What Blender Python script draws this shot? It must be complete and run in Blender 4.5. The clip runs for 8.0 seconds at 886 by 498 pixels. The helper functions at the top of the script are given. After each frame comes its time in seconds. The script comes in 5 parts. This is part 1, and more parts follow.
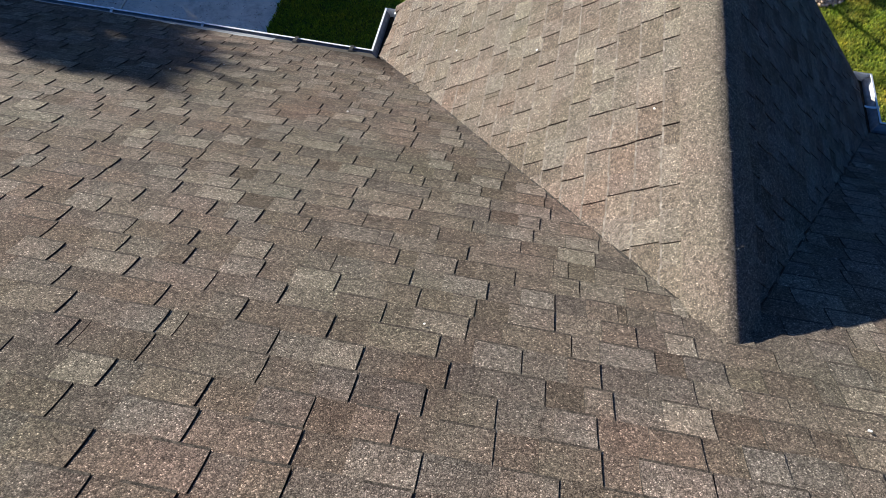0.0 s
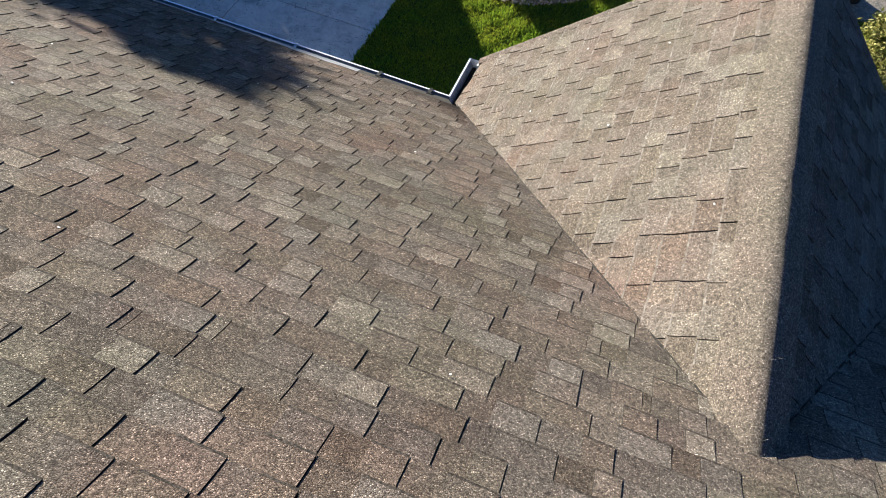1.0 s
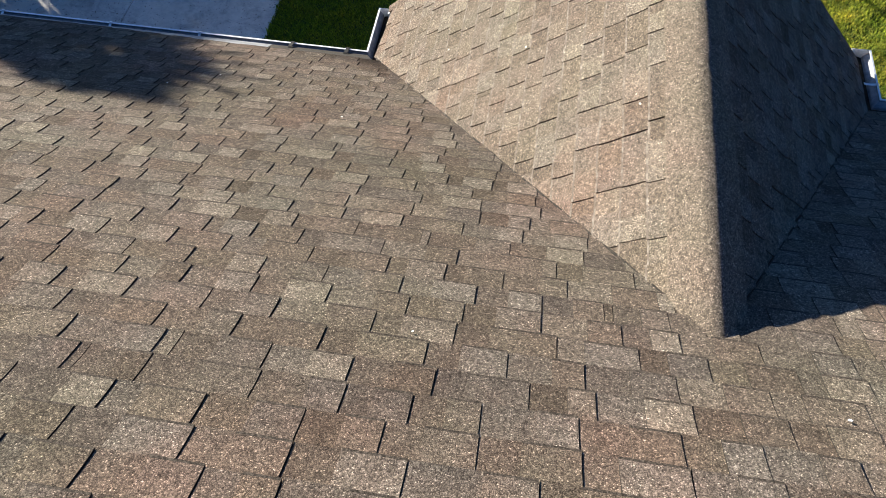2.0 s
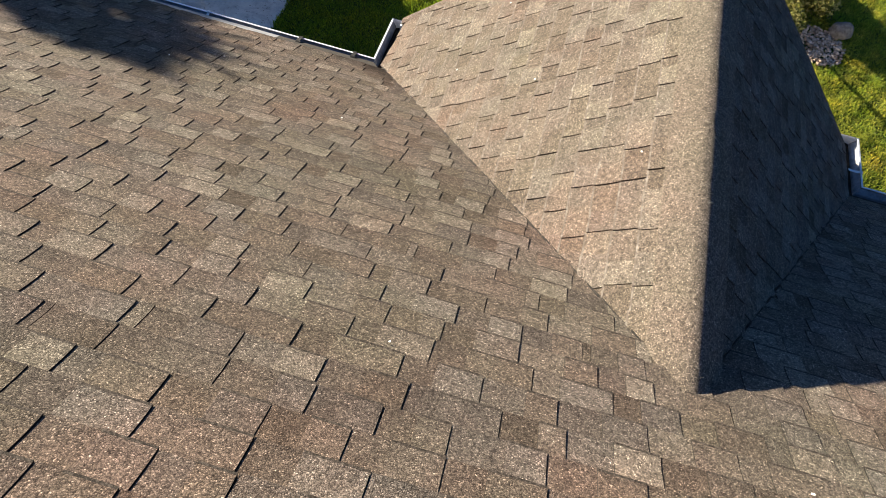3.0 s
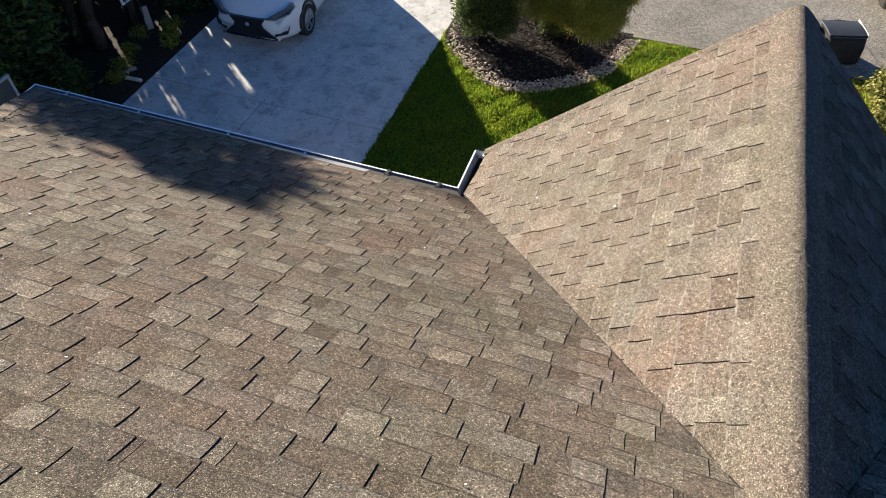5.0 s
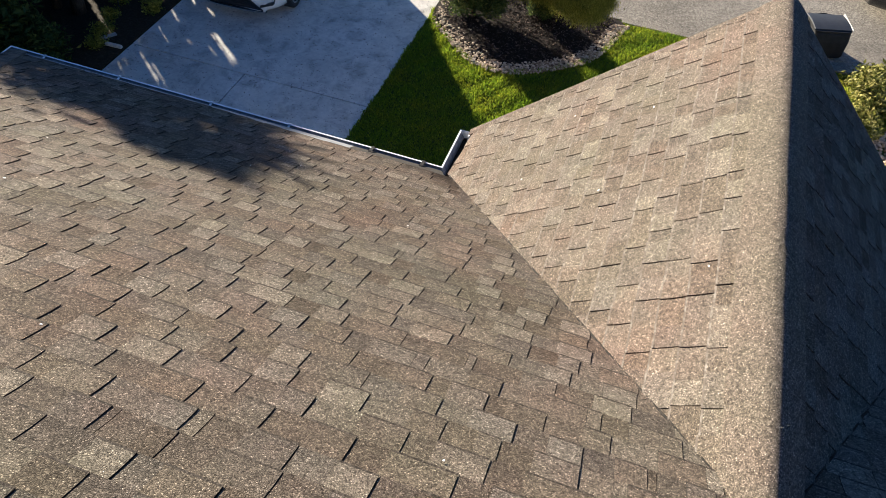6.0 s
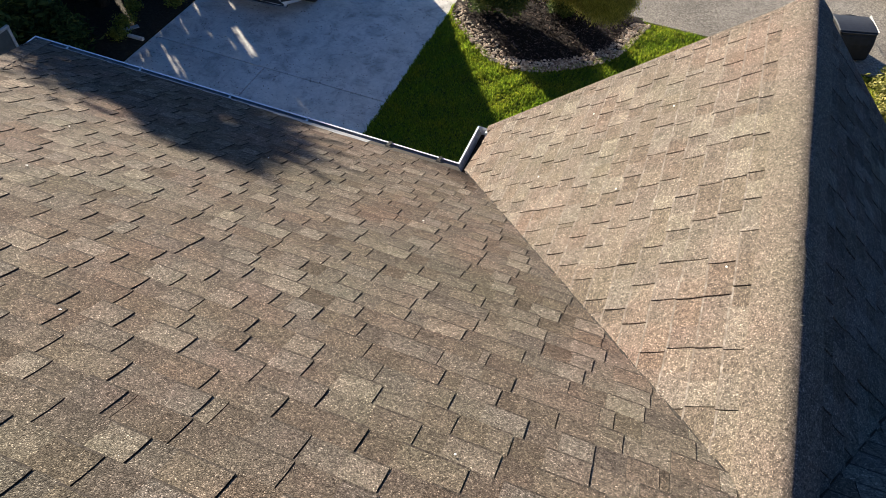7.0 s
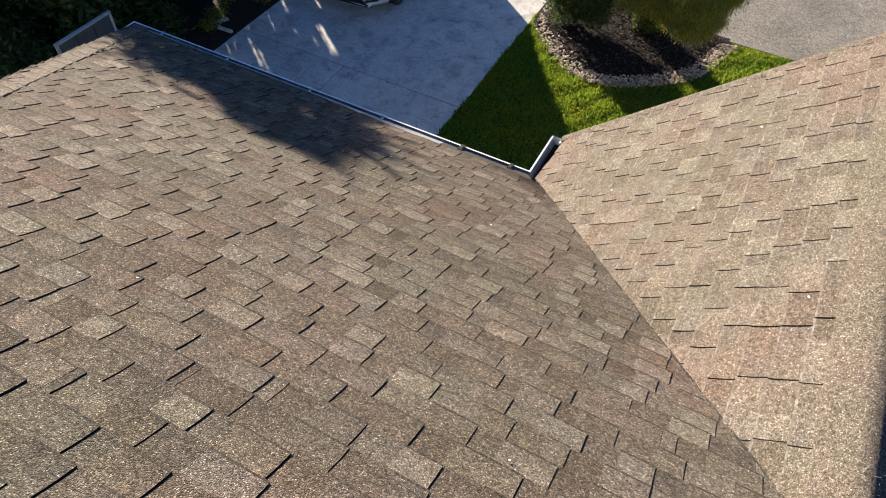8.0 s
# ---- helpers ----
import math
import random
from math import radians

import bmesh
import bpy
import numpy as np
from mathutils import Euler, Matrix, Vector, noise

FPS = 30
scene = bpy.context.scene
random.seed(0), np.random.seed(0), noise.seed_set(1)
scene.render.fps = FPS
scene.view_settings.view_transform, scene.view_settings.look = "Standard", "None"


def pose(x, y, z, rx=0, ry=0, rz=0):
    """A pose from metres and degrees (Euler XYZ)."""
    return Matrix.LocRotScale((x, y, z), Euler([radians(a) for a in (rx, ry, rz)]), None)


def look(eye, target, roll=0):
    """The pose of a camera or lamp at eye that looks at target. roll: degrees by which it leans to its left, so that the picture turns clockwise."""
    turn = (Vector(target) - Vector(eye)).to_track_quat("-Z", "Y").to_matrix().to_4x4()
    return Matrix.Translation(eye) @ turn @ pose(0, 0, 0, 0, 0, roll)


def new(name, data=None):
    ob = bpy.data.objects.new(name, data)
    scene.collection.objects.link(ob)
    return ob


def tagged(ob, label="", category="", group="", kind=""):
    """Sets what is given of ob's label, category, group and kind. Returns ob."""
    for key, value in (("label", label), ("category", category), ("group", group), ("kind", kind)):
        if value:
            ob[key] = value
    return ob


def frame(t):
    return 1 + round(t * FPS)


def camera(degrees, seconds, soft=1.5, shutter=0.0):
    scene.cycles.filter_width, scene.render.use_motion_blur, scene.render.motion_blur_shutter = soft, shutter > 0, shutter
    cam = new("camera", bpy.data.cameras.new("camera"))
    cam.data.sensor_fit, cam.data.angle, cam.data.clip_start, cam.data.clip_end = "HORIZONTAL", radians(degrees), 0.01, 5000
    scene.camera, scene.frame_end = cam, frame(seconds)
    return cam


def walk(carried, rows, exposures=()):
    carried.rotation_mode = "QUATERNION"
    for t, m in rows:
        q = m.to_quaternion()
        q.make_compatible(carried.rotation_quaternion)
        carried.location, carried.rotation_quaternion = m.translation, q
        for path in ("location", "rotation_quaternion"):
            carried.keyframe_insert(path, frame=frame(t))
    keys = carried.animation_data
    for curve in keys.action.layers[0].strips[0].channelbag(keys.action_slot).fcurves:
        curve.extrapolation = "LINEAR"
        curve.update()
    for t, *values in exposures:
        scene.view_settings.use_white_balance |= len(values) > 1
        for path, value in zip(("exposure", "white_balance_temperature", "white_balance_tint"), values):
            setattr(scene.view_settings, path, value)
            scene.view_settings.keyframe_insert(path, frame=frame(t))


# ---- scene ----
cam = camera(67.24, 8.0, soft=0.6)
# seconds, eye x y z, heading to the left of +y, pitch, lean to the left
ROWS = [
    (0.0, 1.265, -4.458, 7.407, 6.87, -59.72, 4.12),
    (0.2, 1.283, -4.461, 7.441, 2.13, -57.76, 7.54),
    (0.3, 1.294, -4.468, 7.440, -0.22, -58.72, 11.68),
    (0.5, 1.190, -4.466, 7.425, 5.00, -59.01, 13.25),
    (0.7, 1.214, -4.465, 7.456, 11.45, -57.79, 10.26),
    (0.8, 1.223, -4.461, 7.468, 13.38, -57.34, 9.12),
    (1.0, 1.256, -4.461, 7.491, 14.57, -56.58, 8.17),
    (1.2, 1.265, -4.438, 7.526, 13.92, -56.41, 8.31),
    (1.3, 1.284, -4.441, 7.522, 14.02, -55.91, 7.26),
    (1.5, 1.316, -4.451, 7.504, 11.51, -57.16, 6.05),
    (1.7, 1.323, -4.441, 7.481, 13.33, -60.28, 1.09),
    (1.8, 1.336, -4.423, 7.472, 11.43, -62.45, 1.74),
    (2.0, 1.371, -4.407, 7.503, 9.48, -60.76, -0.60),
    (2.1, 1.367, -4.416, 7.514, 3.22, -59.77, 3.94),
    (2.2, 1.364, -4.414, 7.524, -1.28, -59.04, 7.34),
    (3.3, 1.270, -4.428, 7.425, 6.90, -58.71, 14.80),
    (3.5, 1.268, -4.413, 7.424, 7.18, -59.18, 16.14),
    (3.7, 1.284, -4.432, 7.421, 10.52, -57.83, 13.37),
    (3.8, 1.290, -4.425, 7.425, 13.49, -57.67, 10.80),
    (4.0, 1.262, -4.413, 7.419, 22.94, -57.13, 1.42),
    (4.2, 1.287, -4.370, 7.451, 23.43, -55.71, -0.16),
    (4.3, 1.288, -4.359, 7.470, 21.60, -53.05, 0.82),
    (4.5, 1.294, -4.365, 7.499, 20.31, -49.40, 0.27),
    (4.7, 1.314, -4.361, 7.514, 19.32, -49.18, -0.08),
    (5.8, 1.307, -4.375, 7.485, 17.72, -50.95, 2.47),
    (6.0, 1.301, -4.372, 7.492, 16.38, -51.10, 4.04),
    (6.2, 1.300, -4.376, 7.487, 17.00, -51.05, 3.57),
    (6.5, 1.293, -4.377, 7.480, 17.29, -51.85, 4.18),
    (6.7, 1.298, -4.380, 7.482, 17.66, -51.44, 4.20),
    (7.0, 1.301, -4.381, 7.482, 18.37, -51.41, 3.67),
    (7.2, 1.299, -4.373, 7.470, 18.85, -51.56, 3.37),
    (7.5, 1.293, -4.378, 7.460, 21.50, -51.66, 2.40),
    (7.7, 1.296, -4.378, 7.468, 23.03, -51.06, 1.98),
    (8.0, 1.268, -4.407, 7.430, 26.52, -50.92, 2.18),
]


def eye_pose(x, y, z, yaw, pitch, lean):
    a, b = radians(yaw), radians(pitch)
    ahead = Vector((-math.sin(a) * math.cos(b), math.cos(a) * math.cos(b), math.sin(b)))
    eye = Vector((x, y, z))
    return look(eye, eye + ahead, lean)


# the camera's own brightness and white balance along the way: seconds, stops, kelvin, tint
LIGHTING = [(0.0, 1.76, 5175, 11), (0.5, 1.93, 5175, 10), (1.0, 2.03, 5225, 10), (2.0, 2.08, 5475, 11), (3.5, 2.06, 5875, 12), (4.5, 2.08, 5575, 11), (6.0, 2.07, 5625, 12), (8.0, 2.07, 5675, 13)]
walk(cam, [(r[0], eye_pose(*r[1:])) for r in ROWS], LIGHTING)

# ---- light: low sun ahead and to the left, clear sky ----
SUN_DIR = Vector((-1.0, 0.77, 0.287)).normalized()   # towards the sun
world = bpy.data.worlds.new("sky")
scene.world = world
world.use_nodes = True
wn = world.node_tree.nodes
sky = wn.new("ShaderNodeTexSky")
sky.sky_type = "NISHITA"
sky.sun_disc = False
sky.sun_elevation = math.asin(SUN_DIR.z)
sky.sun_rotation = math.atan2(SUN_DIR.x, SUN_DIR.y)
sky.air_density, sky.dust_density, sky.ozone_density = 1.0, 1.0, 6.0
wn["Background"].inputs["Strength"].default_value = 0.039
world.node_tree.links.new(sky.outputs["Color"], wn["Background"].inputs["Color"])
sun = new("sun", bpy.data.lights.new("sun", "SUN"))
sun.data.energy, sun.data.angle, sun.data.color = 5.0, radians(0.7), (1.0, 0.83, 0.57)
sun.matrix_world = look(SUN_DIR * 60, (0, 0, 0))
scene.view_settings.exposure = 2.0

# ---- plan, in metres: ground at z = 0, eaves at EAVE ----
EAVE = 3.0
SA, SB, SL = 0.621, 0.894, 0.806          # slopes of the main roof, the cross gable and the hip side
HW = 2.281                                 # half width of the cross gable
GY = 0.618                                 # its gable end
XL = -5.035                                # left corner of the main eave
XR = 10.0
YT = 6.4                                   # main ridge behind the camera
VK = SB / SA                               # the valley runs along (1, -VK)
SE = 0.968                                 # the shaded side of the gable is steeper
HE = HW * SB / SE                          # and narrower
XE = HW + HE                               # its eave
VE = SE / SA
HK = SA / SL                               # the hip runs along (HK, -1)


def za(y):
    return EAVE - SA * y


def zb(x):
    return EAVE + SB * HW - (SB if x < HW else SE) * abs(x - HW)


def smooth_step(a, b, x):
    t = min(1.0, max(0.0, (x - a) / (b - a)))
    return t * t * (3 - 2 * t)


def bm_new():
    return bmesh.new()


def add_box(bm, lo, hi, m=None):
    vs = []
    for z in (lo[2], hi[2]):
        for x, y in ((lo[0], lo[1]), (hi[0], lo[1]), (hi[0], hi[1]), (lo[0], hi[1])):
            v = Vector((x, y, z))
            vs.append(bm.verts.new(m @ v if m else v))
    for f in ((3, 2, 1, 0), (4, 5, 6, 7), (0, 1, 5, 4), (1, 2, 6, 5), (2, 3, 7, 6), (3, 0, 4, 7)):
        bm.faces.new([vs[i] for i in f])
    return vs


def add_slab(bm, corners, thick):
    """A plate under a flat polygon, of that thickness straight down."""
    up = [bm.verts.new(c) for c in corners]
    dn = [bm.verts.new((c[0], c[1], c[2] - thick)) for c in corners]
    bm.faces.new(up)
    bm.faces.new(dn[::-1])
    n = len(up)
    for i in range(n):
        bm.faces.new((up[i], dn[i], dn[(i + 1) % n], up[(i + 1) % n]))


def mesh_of(name, bm, material, smooth=False):
    me = bpy.data.meshes.new(name)
    bmesh.ops.recalc_face_normals(bm, faces=bm.faces)
    bm.to_mesh(me)
    bm.free()
    me.materials.append(material)
    if smooth:
        for f in me.polygons:
            f.use_smooth = True
    return me


def part(name, bm, material, parent=None, label="", smooth=False):
    ob = new(name, mesh_of(name, bm, material, smooth))
    if parent:
        ob.parent = parent
    if label:
        ob["label"] = label
    return ob


def thing(name, label, category, group="", kind="", at=(0, 0, 0)):
    ob = new(name)
    ob.location = at
    return tagged(ob, label, category, group, kind)


# ---- materials ----
class Nodes:
    """Small helper round a node tree."""

    def __init__(self, name):
        self.mat = bpy.data.materials.new(name)
        self.mat.use_nodes = True
        self.t = self.mat.node_tree
        self.bsdf = self.t.nodes["Principled BSDF"]
        self.pos = self.t.nodes.new("ShaderNodeNewGeometry").outputs["Position"]

    def link(self, a, b):
        self.t.links.new(a, b)

    def noise(self, scale, detail=3.0, rough=0.6, vec=None, dist=0.0):
        n = self.t.nodes.new("ShaderNodeTexNoise")
        n.inputs["Scale"].default_value = scale
        n.inputs["Detail"].default_value = detail
        n.inputs["Roughness"].default_value = rough
        n.inputs["Distortion"].default_value = dist
        self.link(vec or self.pos, n.inputs["Vector"])
        return n.outputs["Fac"]

    def voronoi(self, scale, out="Color", vec=None):
        n = self.t.nodes.new("ShaderNodeTexVoronoi")
        n.inputs["Scale"].default_value = scale
        self.link(vec or self.pos, n.inputs["Vector"])
        return n.outputs[out]

    def ramp(self, fac, stops, interp="LINEAR"):
        n = self.t.nodes.new("ShaderNodeValToRGB")
        n.color_ramp.interpolation = interp
        e = n.color_ramp.elements
        while len(e) < len(stops):
            e.new(0.5)
        for el, (p, c) in zip(e, stops):
            el.position = p
            el.color = (*c, 1) if len(c) == 3 else c
        self.link(fac, n.inputs["Fac"])
        return n.outputs["Color"]

    def mix(self, a, b, fac, mode="MIX"):
        n = self.t.nodes.new("ShaderNodeMix")
        n.data_type = "RGBA"
        n.blend_type = mode
        for v, k in ((fac, 0), (a, 6), (b, 7)):
            if hasattr(v, "is_output"):
                self.link(v, n.inputs[k])
            elif k == 0:
                n.inputs[k].default_value = v
            else:
                n.inputs[k].default_value = (*v, 1)
        return n.outputs[2]

    def scaled(self, x, y, z):
        n = self.t.nodes.new("ShaderNodeMapping")
        n.inputs["Scale"].default_value = (x, y, z)
        self.link(self.pos, n.inputs["Vector"])
        return n.outputs["Vector"]

    def measure(self, axis, wander, sway):
        """Distance along an axis in plan, swayed by a noise of mean one half."""
        d = self.t.nodes.new("ShaderNodeVectorMath")
        d.operation = "DOT_PRODUCT"
        d.inputs[1].default_value = axis
        self.link(self.pos, d.inputs[0])
        k = self.t.nodes.new("ShaderNodeMath")
        k.operation = "MULTIPLY_ADD"
        k.inputs[1].default_value = sway
        self.link(wander, k.inputs[0])
        self.link(d.outputs["Value"], k.inputs[2])
        return k.outputs[0]

    def bump(self, height, strength, dist):
        n = self.t.nodes.new("ShaderNodeBump")
        n.inputs["Strength"].default_value = strength
        n.inputs["Distance"].default_value = dist
        self.link(height, n.inputs["Height"])
        self.link(n.outputs["Normal"], self.bsdf.inputs["Normal"])

    def done(self, color, rough=0.8, metal=0.0, spec=0.3):
        b = self.bsdf
        if hasattr(color, "is_output"):
            self.link(color, b.inputs["Base Color"])
        else:
            b.inputs["Base Color"].default_value = (*color, 1)
        if hasattr(rough, "is_output"):
            self.link(rough, b.inputs["Roughness"])
        else:
            b.inputs["Roughness"].default_value = rough
        b.inputs["Metallic"].default_value = metal
        b.inputs["Specular IOR Level"].default_value = spec
        return self.mat


def grey(v):
    return (v, v, v)


def shingle_material(name, island, even=False, dimmed=False, deep=False):
    """Mineral granules on asphalt: a tone for each tab, speckle and weather stains. One copy is darker, in patches: a
    slope's weaker light put into its colour. deep: the darker blend laid between the teeth.
    """
    n = Nodes(name)
    if island:
        rnd = n.t.nodes.new("ShaderNodeNewGeometry").outputs["Random Per Island"]
    else:
        rnd = n.t.nodes.new("ShaderNodeObjectInfo").outputs["Random"]
    # blends of brown, grey and tan granules
    tone = n.ramp(rnd, [(0.0, (0.092, 0.073, 0.058)), (0.15, (0.139, 0.116, 0.090)), (0.3, (0.108, 0.092, 0.080)),
                        (0.48, (0.158, 0.132, 0.108)), (0.62, (0.116, 0.092, 0.073)), (0.8, (0.143, 0.126, 0.109)), (1.0, (0.182, 0.157, 0.126))])
    if dimmed:
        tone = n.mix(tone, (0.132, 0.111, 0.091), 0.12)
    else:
        # lighter copy: the lit gable's stronger sun put into the tone
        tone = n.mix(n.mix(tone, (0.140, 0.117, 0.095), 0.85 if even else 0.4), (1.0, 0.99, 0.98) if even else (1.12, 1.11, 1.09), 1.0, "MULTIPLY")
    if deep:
        tone = n.mix(tone, (0.84, 0.83, 0.82) if dimmed else (0.88, 0.875, 0.87), 1.0, "MULTIPLY")
    # granules of about 4 mm with dark gaps between them
    gran = n.voronoi(260.0)
    sep = n.t.nodes.new("ShaderNodeSeparateColor")
    n.link(gran, sep.inputs["Color"])
    # the brightest stops paint the granules' sparkle into their colour
    speck = n.ramp(sep.outputs["Red"], [(0.0, grey(0.46)), (0.4, grey(0.86)), (0.78, grey(1.16)), (0.95, grey(1.6)), (1.0, grey(3.4))])
    col = n.mix(tone, speck, 1.0, "MULTIPLY")
    gap = n.ramp(n.voronoi(260.0, "Distance"), [(0.2, grey(1.2)), (0.55, grey(0.88)), (0.8, grey(0.45))])
    col = n.mix(col, gap, 0.85, "MULTIPLY")
    coarse = n.ramp(n.noise(95.0, 3.0, 0.75), [(0.32, grey(0.55)), (0.5, grey(0.98)), (0.68, grey(1.5))])
    col = n.mix(col, coarse, 0.9, "MULTIPLY")
    clump = n.ramp(n.noise(42.0, 3.0, 0.8), [(0.32, grey(0.64)), (0.5, grey(1.0)), (0.68, grey(1.4))])
    col = n.mix(col, clump, 0.9, "MULTIPLY")
    # weathering: warm and grey patches
    patch = n.ramp(n.noise(1.1, 4.0, 0.6), [(0.32, (0.93, 0.985, 0.93)), (0.5, (1.0, 1.0, 1.0)), (0.68, (1.13, 1.0, 0.98))])
    col = n.mix(col, patch, 1.0, "MULTIPLY")
    mott = n.ramp(n.noise(9.0, 4.0, 0.65), [(0.3, grey(0.90)), (0.55, grey(1.0)), (0.75, grey(1.08))])
    col = n.mix(col, mott, 1.0, "MULTIPLY")
    if dimmed:
        # patchy dimming that paints in the slope's weaker light
        dim_patches = n.ramp(n.noise(2.3, 5.0, 0.7, dist=0.5), [(0.3, (0.78, 0.765, 0.74)), (0.5, (0.865, 0.85, 0.83)), (0.72, (0.99, 0.97, 0.96))])
        dim_patches = n.mix(dim_patches, (1.07, 1.06, 1.05), n.ramp(n.measure((0.1, 0.0, 0.0), n.noise(1.3, 3.0), 0.1), [(0.18, grey(0.0)), (0.42, grey(1.0))]))      # the dimming turns to a slight lightening beyond the gable
        col = n.mix(col, dim_patches, 1.0, "MULTIPLY")
        # darker, wavering bands down the foot of the valley and along the last courses beside it
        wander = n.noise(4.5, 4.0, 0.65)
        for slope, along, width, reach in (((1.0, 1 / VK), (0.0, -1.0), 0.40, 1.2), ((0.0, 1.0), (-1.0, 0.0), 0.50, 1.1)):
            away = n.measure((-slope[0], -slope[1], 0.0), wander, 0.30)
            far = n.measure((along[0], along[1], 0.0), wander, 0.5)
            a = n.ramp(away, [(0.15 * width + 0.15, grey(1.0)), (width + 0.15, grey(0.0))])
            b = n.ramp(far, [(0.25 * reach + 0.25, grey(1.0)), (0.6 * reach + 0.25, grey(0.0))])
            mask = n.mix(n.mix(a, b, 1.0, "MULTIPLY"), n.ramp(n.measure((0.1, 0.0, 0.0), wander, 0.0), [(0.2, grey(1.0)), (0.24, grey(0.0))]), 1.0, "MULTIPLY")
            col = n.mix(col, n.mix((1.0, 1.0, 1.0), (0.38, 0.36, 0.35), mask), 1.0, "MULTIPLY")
    n.bump(n.voronoi(260.0, "Distance"), 0.55, -0.004)
    return n.done(col, 0.95, spec=0.08)


def edge_material():
    n = Nodes("shingle_cut_edge")
    c = n.ramp(n.noise(22.0, 4.0, 0.7), [(0.5, (0.125, 0.105, 0.086)), (0.66, (0.25, 0.225, 0.196))])
    return n.done(c, 0.9, spec=0.2)


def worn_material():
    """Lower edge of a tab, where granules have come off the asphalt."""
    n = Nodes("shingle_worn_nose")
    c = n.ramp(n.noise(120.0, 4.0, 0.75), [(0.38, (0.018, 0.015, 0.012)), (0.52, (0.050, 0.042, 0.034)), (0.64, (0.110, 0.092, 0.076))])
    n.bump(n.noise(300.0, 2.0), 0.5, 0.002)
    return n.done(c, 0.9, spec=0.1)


# near-black for the valley gap's shade; tab sides and a drip edge share it
def dark_line():
    n = Nodes("gap_dark")
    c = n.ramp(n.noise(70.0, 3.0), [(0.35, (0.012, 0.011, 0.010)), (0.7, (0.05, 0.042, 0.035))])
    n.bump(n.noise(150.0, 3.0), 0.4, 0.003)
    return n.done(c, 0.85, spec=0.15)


M_DARK_LINE = dark_line()
M_EDGE = edge_material()
M_WORN = worn_material()
M_SHINGLE = shingle_material("shingle_granules", False)
M_CAP = shingle_material("cap_shingle_granules", False, True)
M_SHINGLE_FIELD = shingle_material("shingle_granules_field", True)
# darker copies for the main slope and the gable's shaded side
M_SHINGLE_DIM = shingle_material("shingle_granules_dim", False, dimmed=True)
M_SHINGLE_DIM_FIELD = shingle_material("shingle_granules_dim_field", True, dimmed=True)
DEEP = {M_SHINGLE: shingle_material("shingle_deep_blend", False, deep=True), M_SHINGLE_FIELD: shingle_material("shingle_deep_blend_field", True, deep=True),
        M_SHINGLE_DIM: shingle_material("shingle_deep_dim", False, dimmed=True, deep=True), M_SHINGLE_DIM_FIELD: shingle_material("shingle_deep_dim_field", True, dimmed=True, deep=True)}


def painted(name, col, rough=0.35, dirt=0.15, spec=0.5, metal=0.0):
    n = Nodes(name)
    d = n.ramp(n.noise(14.0, 5.0, 0.7), [(0.35, grey(1.0 - dirt)), (0.6, grey(1.0))])
    c = n.mix(col, d, 1.0, "MULTIPLY")
    d2 = n.ramp(n.noise(120.0, 3.0, 0.6), [(0.3, grey(0.93)), (0.6, grey(1.0))])
    c = n.mix(c, d2, 1.0, "MULTIPLY")
    n.bump(n.noise(60.0, 2.0), 0.08, 0.002)
    return n.done(c, rough, metal, spec)


M_GUTTER = painted("gutter_white_aluminium", (0.80, 0.81, 0.83), 0.32, 0.22)
# darker grey puts the trough's shade into the colour, with dirt blotches
M_GUTTER_IN = painted("gutter_shaded_inside", (0.34, 0.345, 0.36), 0.6, 0.5)
M_DRIP = painted("drip_edge_metal", (0.22, 0.225, 0.24), 0.5, 0.35)
M_STRAP = painted("hanger_metal", (0.75, 0.75, 0.74), 0.35, 0.2, metal=0.3)
M_STRAP_DARK = painted("hanger_dark_metal", (0.012, 0.012, 0.014), 0.75, 0.2, 0.15)
M_TRIM = painted("trim_white", (0.78, 0.77, 0.74), 0.5, 0.12)
M_FENCE_FRAME = painted("fence_frame_grey", (0.42, 0.42, 0.41), 0.5, 0.25)
M_FENCE_PANEL = painted("fence_panel_grey", (0.07, 0.075, 0.075), 0.6, 0.3)


def stucco():
    n = Nodes("wall_stucco")
    c = n.ramp(n.noise(2.0, 5.0), [(0.3, (0.58, 0.53, 0.45)), (0.7, (0.68, 0.63, 0.55))])
    n.bump(n.noise(90.0, 3.0), 0.5, 0.006)
    return n.done(c, 0.9)


M_STUCCO = stucco()


def concrete():
    n = Nodes("driveway_concrete")
    base = n.ramp(n.noise(0.9, 6.0, 0.62), [(0.28, (0.41, 0.39, 0.36)), (0.45, (0.55, 0.525, 0.48)), (0.6, (0.61, 0.58, 0.535)), (0.75, (0.68, 0.65, 0.60))])
    mott = n.ramp(n.noise(11.0, 5.0, 0.7), [(0.3, grey(0.86)), (0.6, grey(1.04))])
    c = n.mix(base, mott, 1.0, "MULTIPLY")
    stain = n.ramp(n.noise(2.6, 5.0, 0.7, dist=0.6), [(0.32, (0.55, 0.55, 0.56)), (0.5, (0.96, 0.96, 0.96)), (0.72, (1.12, 1.10, 1.07))])
    c = n.mix(c, stain, 0.9, "MULTIPLY")
    spots = n.ramp(n.noise(26.0, 2.0, 0.5), [(0.63, grey(1.0)), (0.70, grey(0.4))])
    c = n.mix(c, spots, 0.8, "MULTIPLY")
    n.bump(n.noise(160.0, 3.0), 0.3, 0.003)
    return n.done(c, 0.85)


M_CONC = concrete()


